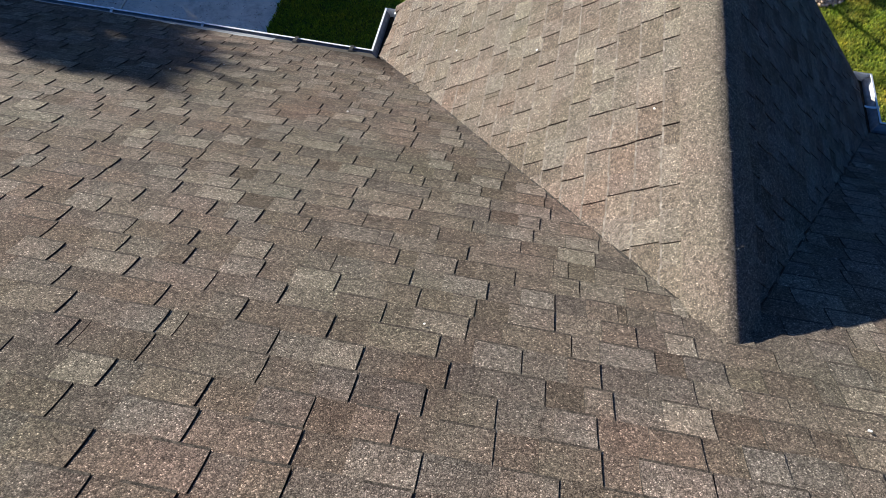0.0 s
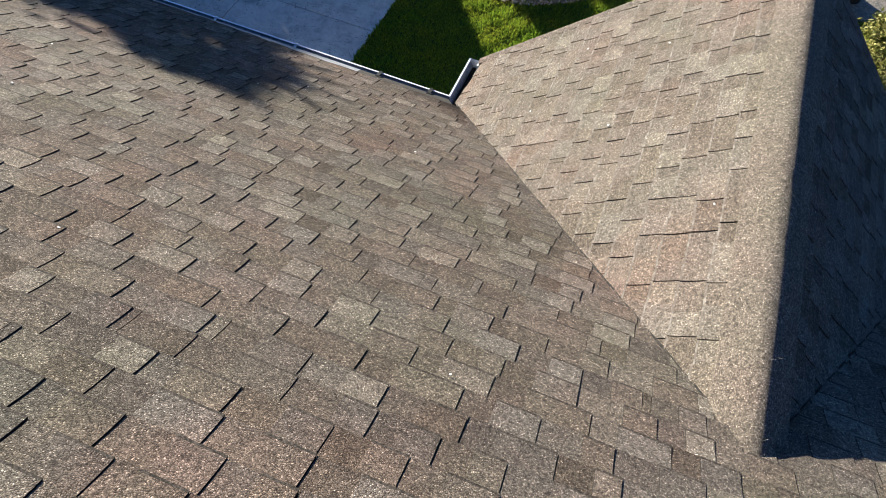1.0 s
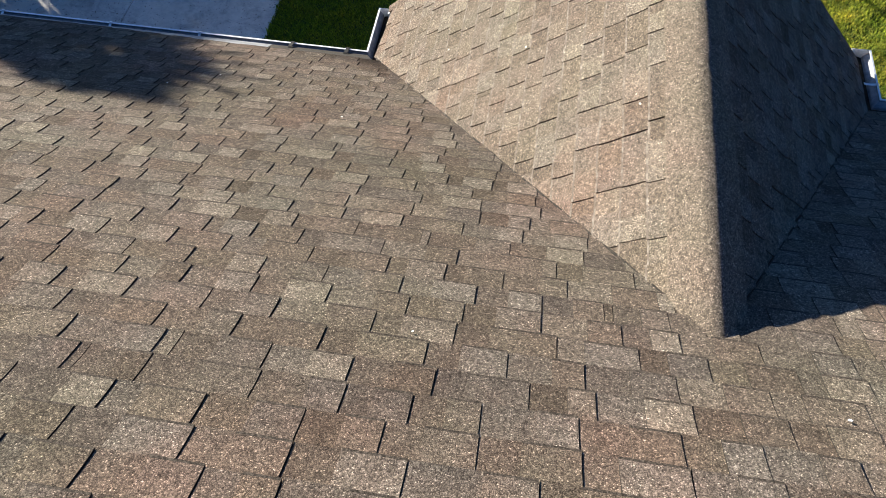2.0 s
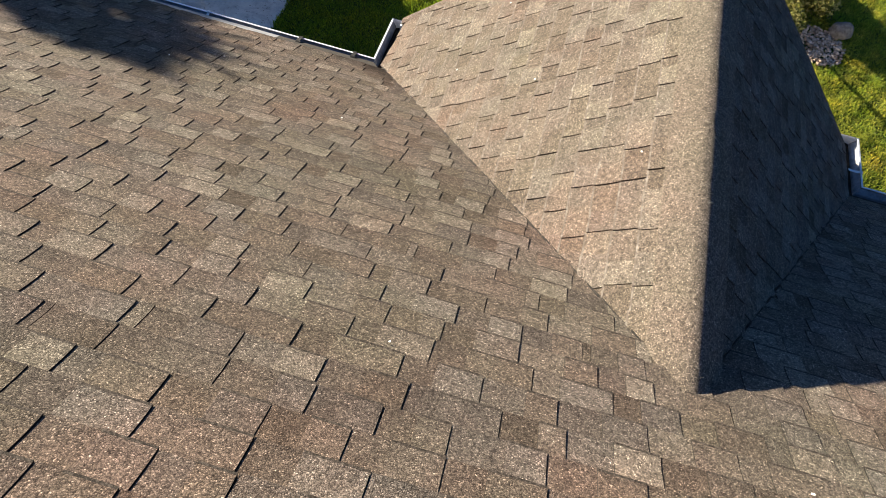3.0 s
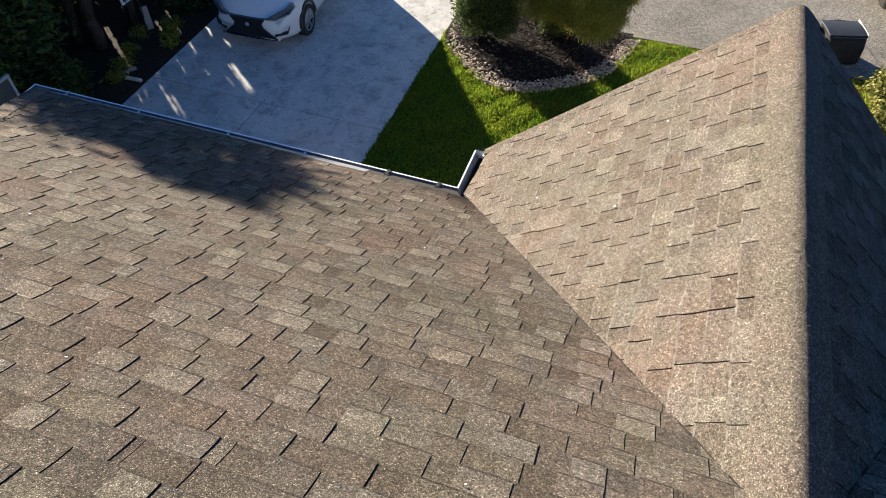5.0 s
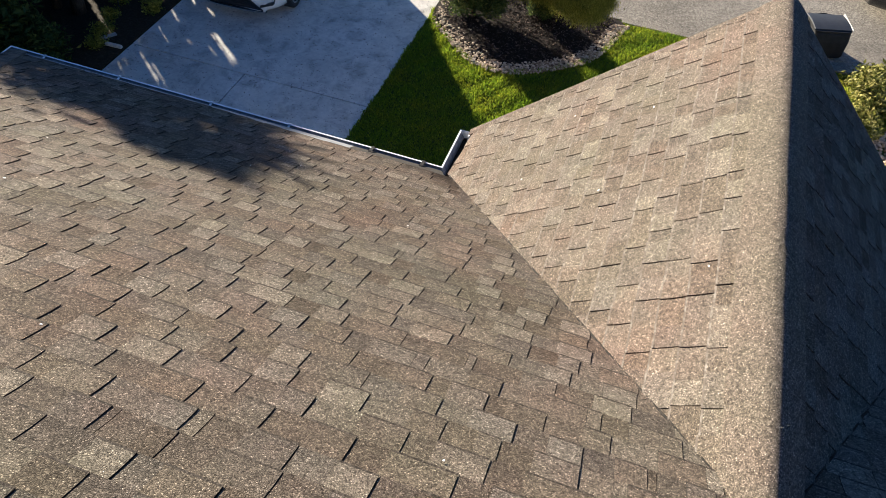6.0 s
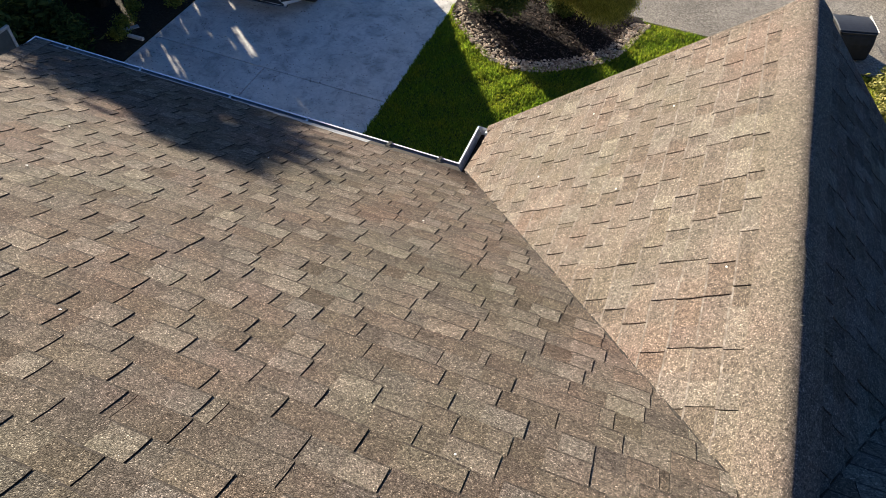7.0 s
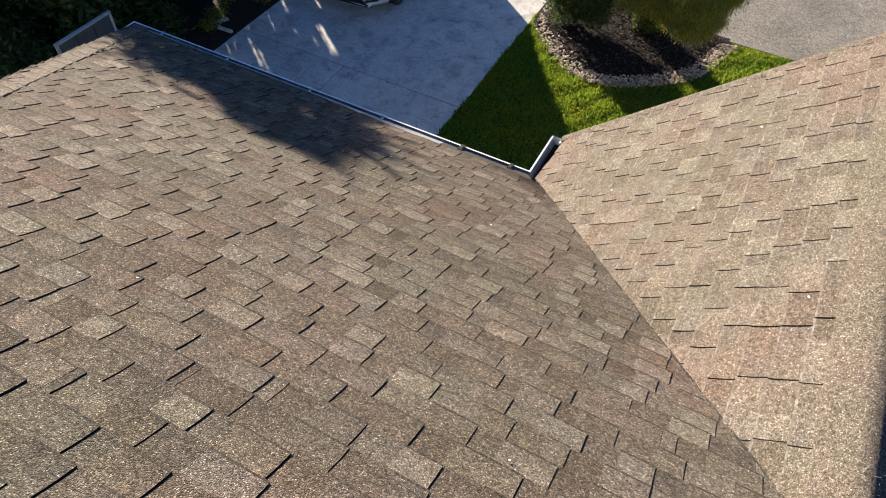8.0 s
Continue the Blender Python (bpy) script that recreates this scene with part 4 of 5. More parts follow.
# ---- plants ----
def leaves_mesh(name, points, size, g, hang=0.0, slim=0.4):
    """Folded leaves, each of two triangles, at the points."""
    n = len(points)
    d = g.normal(size=(n, 3))
    d[:, 2] = d[:, 2] * 0.6 - hang
    d /= np.linalg.norm(d, axis=1)[:, None]
    s = np.cross(d, g.normal(size=(n, 3)))
    s /= np.linalg.norm(s, axis=1)[:, None]
    l = (size * g.uniform(0.6, 1.3, n))[:, None]
    up = np.cross(s, d) * l * 0.12
    p0, p2 = points - d * l * 0.5, points + d * l * 0.5
    p1, p3 = points + s * l * slim * 0.5 + up, points - s * l * slim * 0.5 + up
    v = np.stack([p0, p1, p2, p3], 1).reshape(-1, 3)
    k = np.arange(n)[:, None] * 4
    f = np.concatenate([k + [0, 1, 2], k + [0, 2, 3]], 0)
    me = bpy.data.meshes.new(name)
    me.from_pydata(v.tolist(), [], f.tolist())
    return me


def crown_points(g, centre, radii, clumps, per, spread, shell=0.55):
    """Points in clumps spread through an uneven ellipsoid."""
    d = g.normal(size=(clumps, 3))
    d /= np.linalg.norm(d, axis=1)[:, None]
    r = shell + (1 - shell) * g.random(clumps) ** 0.6
    r *= 1.0 + 0.18 * np.sin(d[:, 0] * 5 + centre[0]) + 0.14 * np.sin(d[:, 1] * 6 + d[:, 2] * 4)
    c = np.array(centre) + d * r[:, None] * np.array(radii)
    p = c[:, None, :] + g.normal(size=(clumps, per, 3)) * spread
    return p.reshape(-1, 3)


def limb(bm, a, b, ra, rb, sides=8):
    a, b = Vector(a), Vector(b)
    d = (b - a).normalized()
    s = d.orthogonal().normalized()
    t = d.cross(s)
    rings = []
    for p, r in ((a, ra), ((a + b) / 2 + s * 0.06 * (b - a).length, (ra + rb) / 2), (b, rb)):
        rings.append([bm.verts.new(p + (s * math.cos(6.283 * i / sides) + t * math.sin(6.283 * i / sides)) * r) for i in range(sides)])
    for p, q in zip(rings, rings[1:]):
        for i in range(sides):
            bm.faces.new((p[i], p[(i + 1) % sides], q[(i + 1) % sides], q[i]))
    bm.faces.new(rings[0])
    bm.faces.new(rings[-1])


# the sun's view of the thicket: slots cut to land streaks on the drive (across, from height, to height, half width)
ACROSS = SUN_DIR.cross(Vector((0, 0, 1))).normalized()
RISE = ACROSS.cross(SUN_DIR)
SLOTS = ((0.05, -2.08, -1.94, 0.05), (0.19, -1.93, -1.81, 0.05), (0.31, -1.79, -1.71, 0.025), (-0.44, -1.99, -1.85, 0.04),
         (-0.02, -1.73, -1.46, 0.075), (-0.24, -1.66, -1.52, 0.03), (-0.50, -1.74, -1.66, 0.03), (-0.85, -1.92, -1.73, 0.035),
         (-0.71, -1.87, -1.77, 0.035), (-1.29, -1.85, -1.77, 0.03), (-1.38, -1.75, -1.49, 0.035), (-1.295, -1.65, -1.46, 0.03),
         (-1.84, -1.74, -1.61, 0.055), (-1.67, -1.75, -1.63, 0.03), (-0.69, -1.38, -1.32, 0.04), (0.19, -1.17, -1.06, 0.04),
         (-2.32, -2.26, -2.0, 0.04), (-1.69, -2.32, -1.88, 0.07), (-0.75, -2.25, -2.07, 0.05), (-0.46, -2.33, -2.02, 0.05),
         (-0.42, -1.66, -1.57, 0.025), (-0.03, -1.34, -1.27, 0.03), (-0.26, -1.25, -1.14, 0.025))


def thinned(p, leaf):
    """Leaves that leave the slots open, and stop along the wanted street-side edge of their shade."""
    r, q = p @ np.array(ACROSS), p @ np.array(RISE)
    ok = (r < np.interp(q, (-1.62, -1.36, -1.2, -0.92, -0.74, 1.0), (3.93, 3.78, 3.63, 3.19, 2.73, 0.9))) | (q > 1.0)
    for c, q0, q1, w in SLOTS:
        ok &= ~((np.abs(r - c) < w * 0.85 + leaf * 0.1) & (q > q0 + leaf * 0.05) & (q < q1 - leaf * 0.05))
    return p[ok]


def shrub(name, label, category, at, centre, radii, leaf, material, clumps, per, spread, seed, hang=0.0, slim=0.4, trunk=0.05, group=""):
    g = np.random.default_rng(seed)
    r = random.Random(seed)
    owner = thing(name, label, category, group)
    bm = bm_new()
    fork = Vector((at[0], at[1], at[2] + (centre[2] - at[2]) * 0.45))
    limb(bm, at, fork, trunk, trunk * 0.8)
    for i in range(6):
        a = 6.283 * i / 6 + r.uniform(-0.4, 0.4)
        tip = Vector(centre) + Vector((math.cos(a) * radii[0] * 0.7, math.sin(a) * radii[1] * 0.7, r.uniform(-0.2, 0.6) * radii[2]))
        limb(bm, fork, tip, trunk * 0.6, trunk * 0.2, 6)
    part("trunk", bm, M_BARK, owner, "", True)
    points = crown_points(g, centre, radii, clumps, per, spread)
    if group:
        points = thinned(points, leaf)
    me = leaves_mesh("crown", points, leaf, g, hang, slim)
    me.materials.append(material)
    ob = new("crown", me)
    ob.parent = owner
    return owner


shrub("shrub", "dark green dense shrub in the mulch bed", "shrub", (-1.86, 7.33, 0.06), (-1.78, 7.33, 1.10), (0.60, 0.60, 0.92), 0.075, M_LEAF_DARK, 1150, 30, 0.06, 21)
shrub("weeping_shrub", "olive-green weeping shrub with fine hanging foliage in the mulch bed", "shrub", (-0.45, 7.72, 0.08), (-0.03, 7.22, 1.36), (1.08, 0.80, 0.62), 0.062, M_LEAF_OLIVE, 1500, 78, 0.07, 22, 2.2, 0.09)
# unseen helper: its shadow makes the dark band across bed and lawn
shrub("shrub", "low dark shrub added unseen under the weeping shrub for its shadow", "shrub", (-0.55, 7.83, 0.06), (-0.55, 7.83, 0.36), (0.25, 0.25, 0.32), 0.06, M_LEAF_DARK, 300, 28, 0.04, 27)
shrub("shrub", "yellow-green shrub with large glossy leaves beside the stones", "shrub", (5.90, 7.62, 0.0), (5.88, 7.62, 0.28), (0.48, 0.70, 0.19), 0.085, M_LEAF_YELLOW, 380, 24, 0.07, 23, 0.2, 0.5, 0.02)
shrub("shrub", "small yellow-green plant with pale leaves at the edge of the stones", "shrub", (5.52, 6.72, 0.0), (5.50, 6.72, 0.15), (0.30, 0.34, 0.11), 0.075, M_LEAF_YELLOW, 110, 20, 0.06, 24, 0.2, 0.5, 0.012)

# a boulder on the lawn, and an unseen stake added to cast a thin shadow
boulder = thing("boulder", "grey-brown rounded boulder lying on the lawn beside the stones", "boulder")
bm = bm_new()
bmesh.ops.create_icosphere(bm, subdivisions=3, radius=1.0)
for v in bm.verts:
    c = v.co
    k = 1 + 0.10 * math.sin(3.1 * c.x + 1.0) * math.cos(2.7 * c.y) + 0.06 * math.sin(6.3 * c.z + 4.0 * c.x) + 0.03 * math.sin(13.0 * c.y + 9.0 * c.x)
    v.co = Vector((c.x * 0.22, c.y * 0.18, max(c.z, -0.5) * 0.17)) * k
part("rock", bm, M_BOULDER, boulder, "", True)
boulder.matrix_world = pose(6.52, 6.74, 0.075, 6, -4, 25)
stake = thing("shadow_stake", "thin grey leaning stake added behind the gable to cast a line of shadow", "stake")
bm = bm_new()
limb(bm, (3.9, 8.1, -0.05), (3.53, 7.25, 1.40), 0.026, 0.042, 8)
part("pole", bm, M_WOOD, stake, "", True)

# the backlit thicket beside the driveway
spots = [(-9.0, 2.2, 3.6, 0.9), (-9.9, 3.5, 4.8, 1.0), (-10.2, 4.45, 5.4, 1.3), (-9.4, 4.35, 5.35, 1.7), (-10.8, 5.3, 4.4, 1.4), (-8.8, 5.3, 4.95, 2.0), (-9.0, 8.6, 3.4, 0.9), (-11.4, 8.0, 4.3, 2.3),
         (-10.4, 10.0, 4.0, 1.0), (-11.8, 2.2, 3.9, 0.8), (-12.2, 11.2, 4.6, 1.0), (-11.0, -0.6, 3.2, 0.8), (-12.6, 5.6, 4.4, 2.3), (-14.2, 4.2, 4.6, 0.5), (-13.8, 1.8, 4.0, 0.6)]
for i, (x, y, top, low_edge) in enumerate(spots):
    rr = (1.05 + 0.25 * math.sin(i * 2.1)) * (0.75 if low_edge == 2.0 else 1.0)
    shrub("tree", "dark green broadleaf tree in shade beside the driveway", "tree", (x, y, 0.0), (x, y, (top + low_edge) / 2), (rr, rr * 1.1, (top - low_edge) / 2),
          0.17, M_LEAF_DARK, 330, 28, 0.15, 40 + i, 0.3, 0.45, 0.09, "trees beside the driveway")

# a dense hedge added behind them, square to the low light, to block it outside the slots
for i in range(19):
    at = Vector((-9.9, 6.5, 0)) + ACROSS * (-2.9 + 0.33 * i) - Vector((SUN_DIR.x, SUN_DIR.y, 0)) * (0.12 * math.sin(i * 2.4))
    high = 1.95 + 0.2 * math.sin(i * 1.7)
    shrub("hedge_shrub", "dark green hedge shrub added to block low sun beside the driveway", "shrub", at, at + Vector((0, 0, high / 2)), (0.36, 0.36, high / 2),
          0.11, M_LEAF_DARK, 250, 24, 0.10, 120 + i, 0.2, 0.42, 0.03, "hedge beside the driveway")

low = [(-12.0, 2.0, 1.4), (-12.6, 2.8, 1.5), (-13.2, 1.6, 1.6), (-12.8, 3.8, 1.5), (-11.6, 1.2, 1.3), (-11.2, 2.2, 1.2), (-10.2, 1.2, 1.1), (-11.0, 3.2, 1.2), (-11.8, 4.2, 1.2), (-10.4, 2.6, 1.0),
       (-8.15, 2.1, 0.7), (-8.5, 2.7, 0.9), (-8.3, 1.3, 1.1), (-8.7, 0.4, 1.3), (-9.3, 3.0, 0.8), (-8.0, 7.3, 0.25), (-8.3, 6.6, 0.2)]
for i, (x, y, top) in enumerate(low):
    shrub("shrub", "low dark green shrub in shade beside the driveway", "shrub", (x, y, 0.0), (x, y, top * 0.5), (0.48, 0.55, top * 0.5),
          0.12, M_LEAF_DARK, 110, 24, 0.10, 70 + i, 0.2, 0.42, 0.03, "shrubs beside the driveway")


# weeds in the litter that catch the light between the trees
for i, (x, y, w) in enumerate(((-8.28, 4.45, 0.15), (-8.10, 4.02, 0.17), (-7.93, 3.62, 0.14), (-8.05, 5.55, 0.18), (-7.83, 5.22, 0.20), (-7.66, 4.92, 0.13), (-8.42, 5.0, 0.14))):
    shrub("weed", "low olive-green weed growing in the leaf litter beside the driveway", "weed", (x, y, 0.02), (x, y, 0.10), (w, w * 1.1, 0.07),
          0.055, M_LEAF_OLIVE, 46, 14, 0.04, 160 + i, 0.1, 0.4, 0.006, "weeds beside the driveway")


def palm(at, crown_z, seed):
    """A slim palm. Its fronds spread flat across the light: a full side to the street, a thin, gappy one to the house."""
    r = random.Random(seed)
    owner = thing("palm_tree", "tall palm with feathery fronds beside the driveway", "palm")
    bm = bm_new()
    p = Vector((at[0], at[1], 0))
    for i in range(8):
        q = Vector((at[0] + 0.12 * math.sin(i * 0.5), at[1] + 0.02 * i, crown_z * (i + 1) / 8))
        limb(bm, p, q, 0.13 - 0.006 * i, 0.125 - 0.006 * i, 10)
        p = q
    part("trunk", bm, M_BARK, owner, "", True)
    thin = [(91, 1.24), (79, 0.98), (67, 1.10), (54, 0.84), (44, 1.02), (25, 0.98), (9, 1.06), (-6, 0.96), (-16, 1.18)]
    full = [(181, 1.30), (170, 1.0), (159, 0.82), (149, 0.78), (139, 0.88), (128, 1.0), (117, 1.06), (106, 1.05), (97, 1.08)] + [(196 + 14 * i, 0.92) for i in range(10)]
    for k, (turn, length) in enumerate(thin + full):
        lean = k < len(thin)
        a = radians(turn + r.uniform(-2, 2))
        d = (ACROSS * math.cos(a) + RISE * math.sin(a) + SUN_DIR * r.uniform(-0.45, 0.45)).normalized()
        side = SUN_DIR.cross(d).normalized()
        pts = []
        for j in range(13):
            s = j / 12
            pts.append(p + d * (length * s) + Vector((0, 0, -0.16 * length * s * s)) + side * (0.05 * math.sin(2.2 * s) * r.uniform(0.8, 1.2)))
        verts, faces = [], []
        for j in range(12):
            b = len(verts)
            w = 0.011 * (1 - j / 14)
            verts += [tuple(pts[j] - side * w), tuple(pts[j] + side * w), tuple(pts[j + 1] + side * w * 0.9), tuple(pts[j + 1] - side * w * 0.9)]
            faces.append((b, b + 1, b + 2, b + 3))
        count = 34 if lean else 46
        for j in range(count):
            s = 0.12 + 0.88 * j / count
            m = min(11, int(s * 12))
            c = pts[m].lerp(pts[m + 1], s * 12 - m)
            t = (pts[m + 1] - pts[m]).normalized()
            reach = (0.36 - (0.27 * smooth_step(0.42, 0.72, s) if lean else 0.0)) * math.sin(math.pi * (0.2 + 0.72 * s)) + 0.03
            for sg in (-1, 1):
                e = c + (side * sg * (0.6 if lean else 0.7) + t * 0.85).normalized() * reach * r.uniform(0.8, 1.15) + Vector((0, 0, -0.2 * reach))
                b = len(verts)
                verts += [tuple(c - t * 0.017), tuple(c + t * 0.017), tuple(e)]
                faces.append((b, b + 1, b + 2))
        me = bpy.data.meshes.new("frond")
        me.from_pydata(verts, [], faces)
        me.materials.append(M_PALM)
        ob = new("frond", me)
        ob.parent = owner
    return owner


palm((-8.91, 4.37), 5.40, 5)


# ---- screen fence beside the house ----
fence = thing("fence", "short grey screen fence with a pale frame beside the house", "fence")
for y in (0.28, 1.26):
    bm = bm_new()
    add_box(bm, (-7.335, y - 0.02, 0), (-7.295, y + 0.02, 1.775))
    part("post", bm, M_FENCE_FRAME, fence)
for y0, y1 in ((0.305, 0.595), (0.62, 0.915), (0.94, 1.235)):
    bm = bm_new()
    add_box(bm, (-7.325, y0, 0.06), (-7.305, y1, 1.77))
    part("panel", bm, M_FENCE_PANEL, fence)
for y in (0.6075, 0.9275):
    bm = bm_new()
    add_box(bm, (-7.322, y - 0.012, 0.0), (-7.308, y + 0.012, 1.77))
    part("divider", bm, M_BLACK, fence, "dark divider between panels")
bm = bm_new()
add_box(bm, (-7.338, 0.255, 1.776), (-7.292, 1.285, 1.81))
part("top_rail", bm, M_FENCE_FRAME, fence)


# ---- cars ----
def wheel(owner, x, y, r=0.36, w=0.23, sg=1):
    bm = bm_new()
    n = 28
    prof = [(-w / 2, r * 0.68), (-w / 2, r * 0.93), (-w / 2 + 0.03, r), (w / 2 - 0.03, r), (w / 2, r * 0.93), (w / 2, r * 0.68)]
    rings = [[bm.verts.new((x + a, y + b * math.cos(6.283 * i / n), r + b * math.sin(6.283 * i / n))) for i in range(n)] for a, b in prof]
    for p, q in zip(rings, rings[1:] + rings[:1]):
        for i in range(n):
            bm.faces.new((p[i], p[(i + 1) % n], q[(i + 1) % n], q[i]))
    tyre = part("wheel", bm, M_RUBBER, owner, "", True)
    bm = bm_new()
    f = x + sg * (w / 2 - 0.02)
    k = 5
    for i in range(k):
        a = 6.283 * i / k
        for da in (-0.13, 0.13):
            c, s = math.cos(a + da), math.sin(a + da)
            t = Vector((0, -s, c)) * 0.018
            p0, p1 = Vector((f, y + c * 0.05, r + s * 0.05)), Vector((f, y + c * r * 0.67, r + s * r * 0.67))
            vs = [bm.verts.new(q + t * e + Vector((sg * o, 0, 0))) for o in (0, 0.02) for q, e in ((p0, -1), (p1, -1), (p1, 1), (p0, 1))]
            for fc in ((0, 1, 2, 3), (4, 5, 6, 7), (0, 1, 5, 4), (1, 2, 6, 5), (2, 3, 7, 6), (3, 0, 4, 7)):
                bm.faces.new([vs[j] for j in fc])
    ring = []
    for rad in (r * 0.62, r * 0.69):
        for o in (0.0, 0.02):
            ring.append([bm.verts.new((f + sg * o, y + rad * math.cos(6.283 * i / n), r + rad * math.sin(6.283 * i / n))) for i in range(n)])
    for p, q in ((0, 1), (1, 3), (3, 2), (2, 0)):
        for i in range(n):
            bm.faces.new((ring[p][i], ring[p][(i + 1) % n], ring[q][(i + 1) % n], ring[q][i]))
    part("rim", bm, M_RIM, tyre, "alloy rim with double spokes")
    bm = bm_new()
    vs = [bm.verts.new((x + sg * (w / 2 - 0.07), y + r * 0.66 * math.cos(6.283 * i / n), r + r * 0.66 * math.sin(6.283 * i / n))) for i in range(n)]
    bm.faces.new(vs)
    part("brake_disc", bm, M_BLACK, tyre)


def car(name, label, paint, m):
    """A crossover car: nose at y = 0, tail at y = 4.4, 1.9 m wide."""
    owner = thing(name, label, "car")
    W = 0.95

    def half_width(y):
        return W * (0.70 + 0.30 * smooth_step(-0.02, 0.55, y) ** 0.7 - 0.10 * smooth_step(3.9, 4.4, y))

    def hood_z(y):
        return 0.70 + 0.33 * smooth_step(-0.05, 0.55, y) + 0.09 * smooth_step(0.5, 1.45, y)

    # lower body: cross-sections along the length
    bm = bm_new()
    secs = [0.0, 0.04, 0.12, 0.25, 0.4, 0.6, 0.85, 1.1, 1.4, 1.8, 2.4, 3.0, 3.4, 3.8, 4.1, 4.25, 4.35, 4.4]
    rings = []
    for y in secs:
        w, top = half_width(y), hood_z(y)
        if y > 3.9:
            top -= 0.10 * smooth_step(3.95, 4.4, y)
        tuck = 0.10 * (1 - smooth_step(0.0, 0.25, y)) + 0.08 * smooth_step(4.15, 4.4, y)
        half = [(0.0, top + 0.02), (w * 0.45, top + 0.018), (w * 0.72, top + 0.004), (w * 0.86, top - 0.03), (w * 0.955, top - 0.10), (w, 0.70),
                (w * 0.985, 0.52), (w * 0.99, 0.38), (w * 0.95, 0.25 + tuck * 0.3), (w * 0.7, 0.20 + tuck * 0.2)]
        ring = [(-x, z) for x, z in half[:0:-1]] + half
        yo = [0.0 if y > 0.3 else 0.0] * len(ring)
        rings.append([bm.verts.new((x, y + 0.18 * (abs(x) / W) ** 3 * (1 - smooth_step(0, 1.0, y)), z)) for (x, z), o in zip(ring, yo)])
    for p, q in zip(rings, rings[1:]):
        for i in range(len(p) - 1):
            bm.faces.new((p[i], p[i + 1], q[i + 1], q[i]))
        bm.faces.new((p[-1], p[0], q[0], q[-1]))
    bm.faces.new(rings[0])
    bm.faces.new(rings[-1][::-1])
    part("body", bm, paint, owner, "", True)
    # cabin glass and roof
    bm = bm_new()
    cab = [(1.38, 0.80, 1.10), (2.15, 0.64, 1.60), (3.05, 0.62, 1.60), (4.0, 0.70, 1.12)]
    low = [[bm.verts.new((s * 0.83, y, 1.08)) for s in (-1, 1)] for y, _, _ in cab]
    top = [[bm.verts.new((s * w, y, z)) for s in (-1, 1)] for y, w, z in cab]
    for a, b, c, d in zip(low, low[1:], top, top[1:]):
        bm.faces.new((a[0], b[0], d[0], c[0]))
        bm.faces.new((a[1], c[1], d[1], b[1]))
    for c, d in zip(top, top[1:]):
        bm.faces.new((c[0], d[0], d[1], c[1]))
    part("window", bm, M_GLASSY, owner, "dark tinted cabin glass")
    bm = bm_new()
    add_box(bm, (-0.60, 2.15, 1.60), (0.60, 3.08, 1.645))
    bmesh.ops.bevel(bm, geom=bm.edges[:], offset=0.02, segments=2, affect="EDGES")
    part("roof", bm, paint, owner)
    for s in (-1, 1):
        bm = bm_new()
        add_box(bm, (s * 0.98 - 0.09, 1.52, 1.00), (s * 0.98 + 0.09, 1.66, 1.13))
        bmesh.ops.bevel(bm, geom=bm.edges[:], offset=0.03, segments=2, affect="EDGES")
        part("mirror", bm, paint, owner)
        # headlamp: a slanting wedge wrapped round the corner
        bm = bm_new()
        pts = [(0.38, -0.005, 0.735), (0.56, 0.055, 0.83), (0.79, 0.26, 0.93), (0.855, 0.46, 0.985), (0.90, 0.44, 0.90), (0.83, 0.235, 0.80), (0.60, 0.05, 0.715)]
        a = [bm.verts.new((s * x, y - 0.022, z + 0.014)) for x, y, z in pts]
        b = [bm.verts.new((s * x, y + 0.08, z - 0.03)) for x, y, z in pts]
        bm.faces.new(a)
        for i in range(len(a)):
            j = (i + 1) % len(a)
            bm.faces.new((a[i], b[i], b[j], a[j]))
        lamp = part("headlight", bm, M_LAMP, owner, "slanting clear headlight")
        bm = bm_new()
        for (x0, y0, z0), (x1, y1, z1) in zip(((0.42, -0.03, 0.735), (0.61, 0.03, 0.735)), ((0.61, 0.03, 0.735), (0.84, 0.22, 0.82))):
            vs = [bm.verts.new(v) for v in ((s * x0, y0 - 0.004, z0 + 0.012), (s * x1, y1 - 0.004, z1 + 0.012), (s * x1, y1 - 0.004, z1 - 0.006), (s * x0, y0 - 0.004, z0 - 0.006))]
            bm.faces.new(vs)
        part("light_strip", bm, M_CHROME, lamp)
        # lower slot in the bumper
        bm = bm_new()
        pts = [(0.56, 0.012, 0.36), (0.80, 0.155, 0.40), (0.84, 0.20, 0.56), (0.80, 0.16, 0.45), (0.57, 0.015, 0.41)]
        a = [bm.verts.new((s * x, y - 0.02, z)) for x, y, z in pts]
        b = [bm.verts.new((s * x, y + 0.05, z)) for x, y, z in pts]
        bm.faces.new(a)
        for i in range(len(a)):
            j = (i + 1) % len(a)
            bm.faces.new((a[i], b[i], b[j], a[j]))
        part("bumper_slot", bm, M_BLACK, owner)
        bm = bm_new()
        add_box(bm, (s * 0.60 - 0.16, 4.33, 0.80), (s * 0.60 + 0.16, 4.42, 0.93))
        part("tail_light", bm, M_RED, owner)
        for y in (0.95, 3.55):
            wheel(owner, s * 0.85, y, sg=s)
            bm = bm_new()
            n = 20
            arch = [(0.37, 0.0), (0.44, 0.0)]
            rr = [[bm.verts.new((s * (0.955 + o), y + q * math.cos(math.pi * i / n), 0.36 + q * math.sin(math.pi * i / n))) for i in range(n + 1)] for q, o in ((0.36, -0.05), (0.375, 0.012), (0.44, 0.010), (0.45, -0.03))]
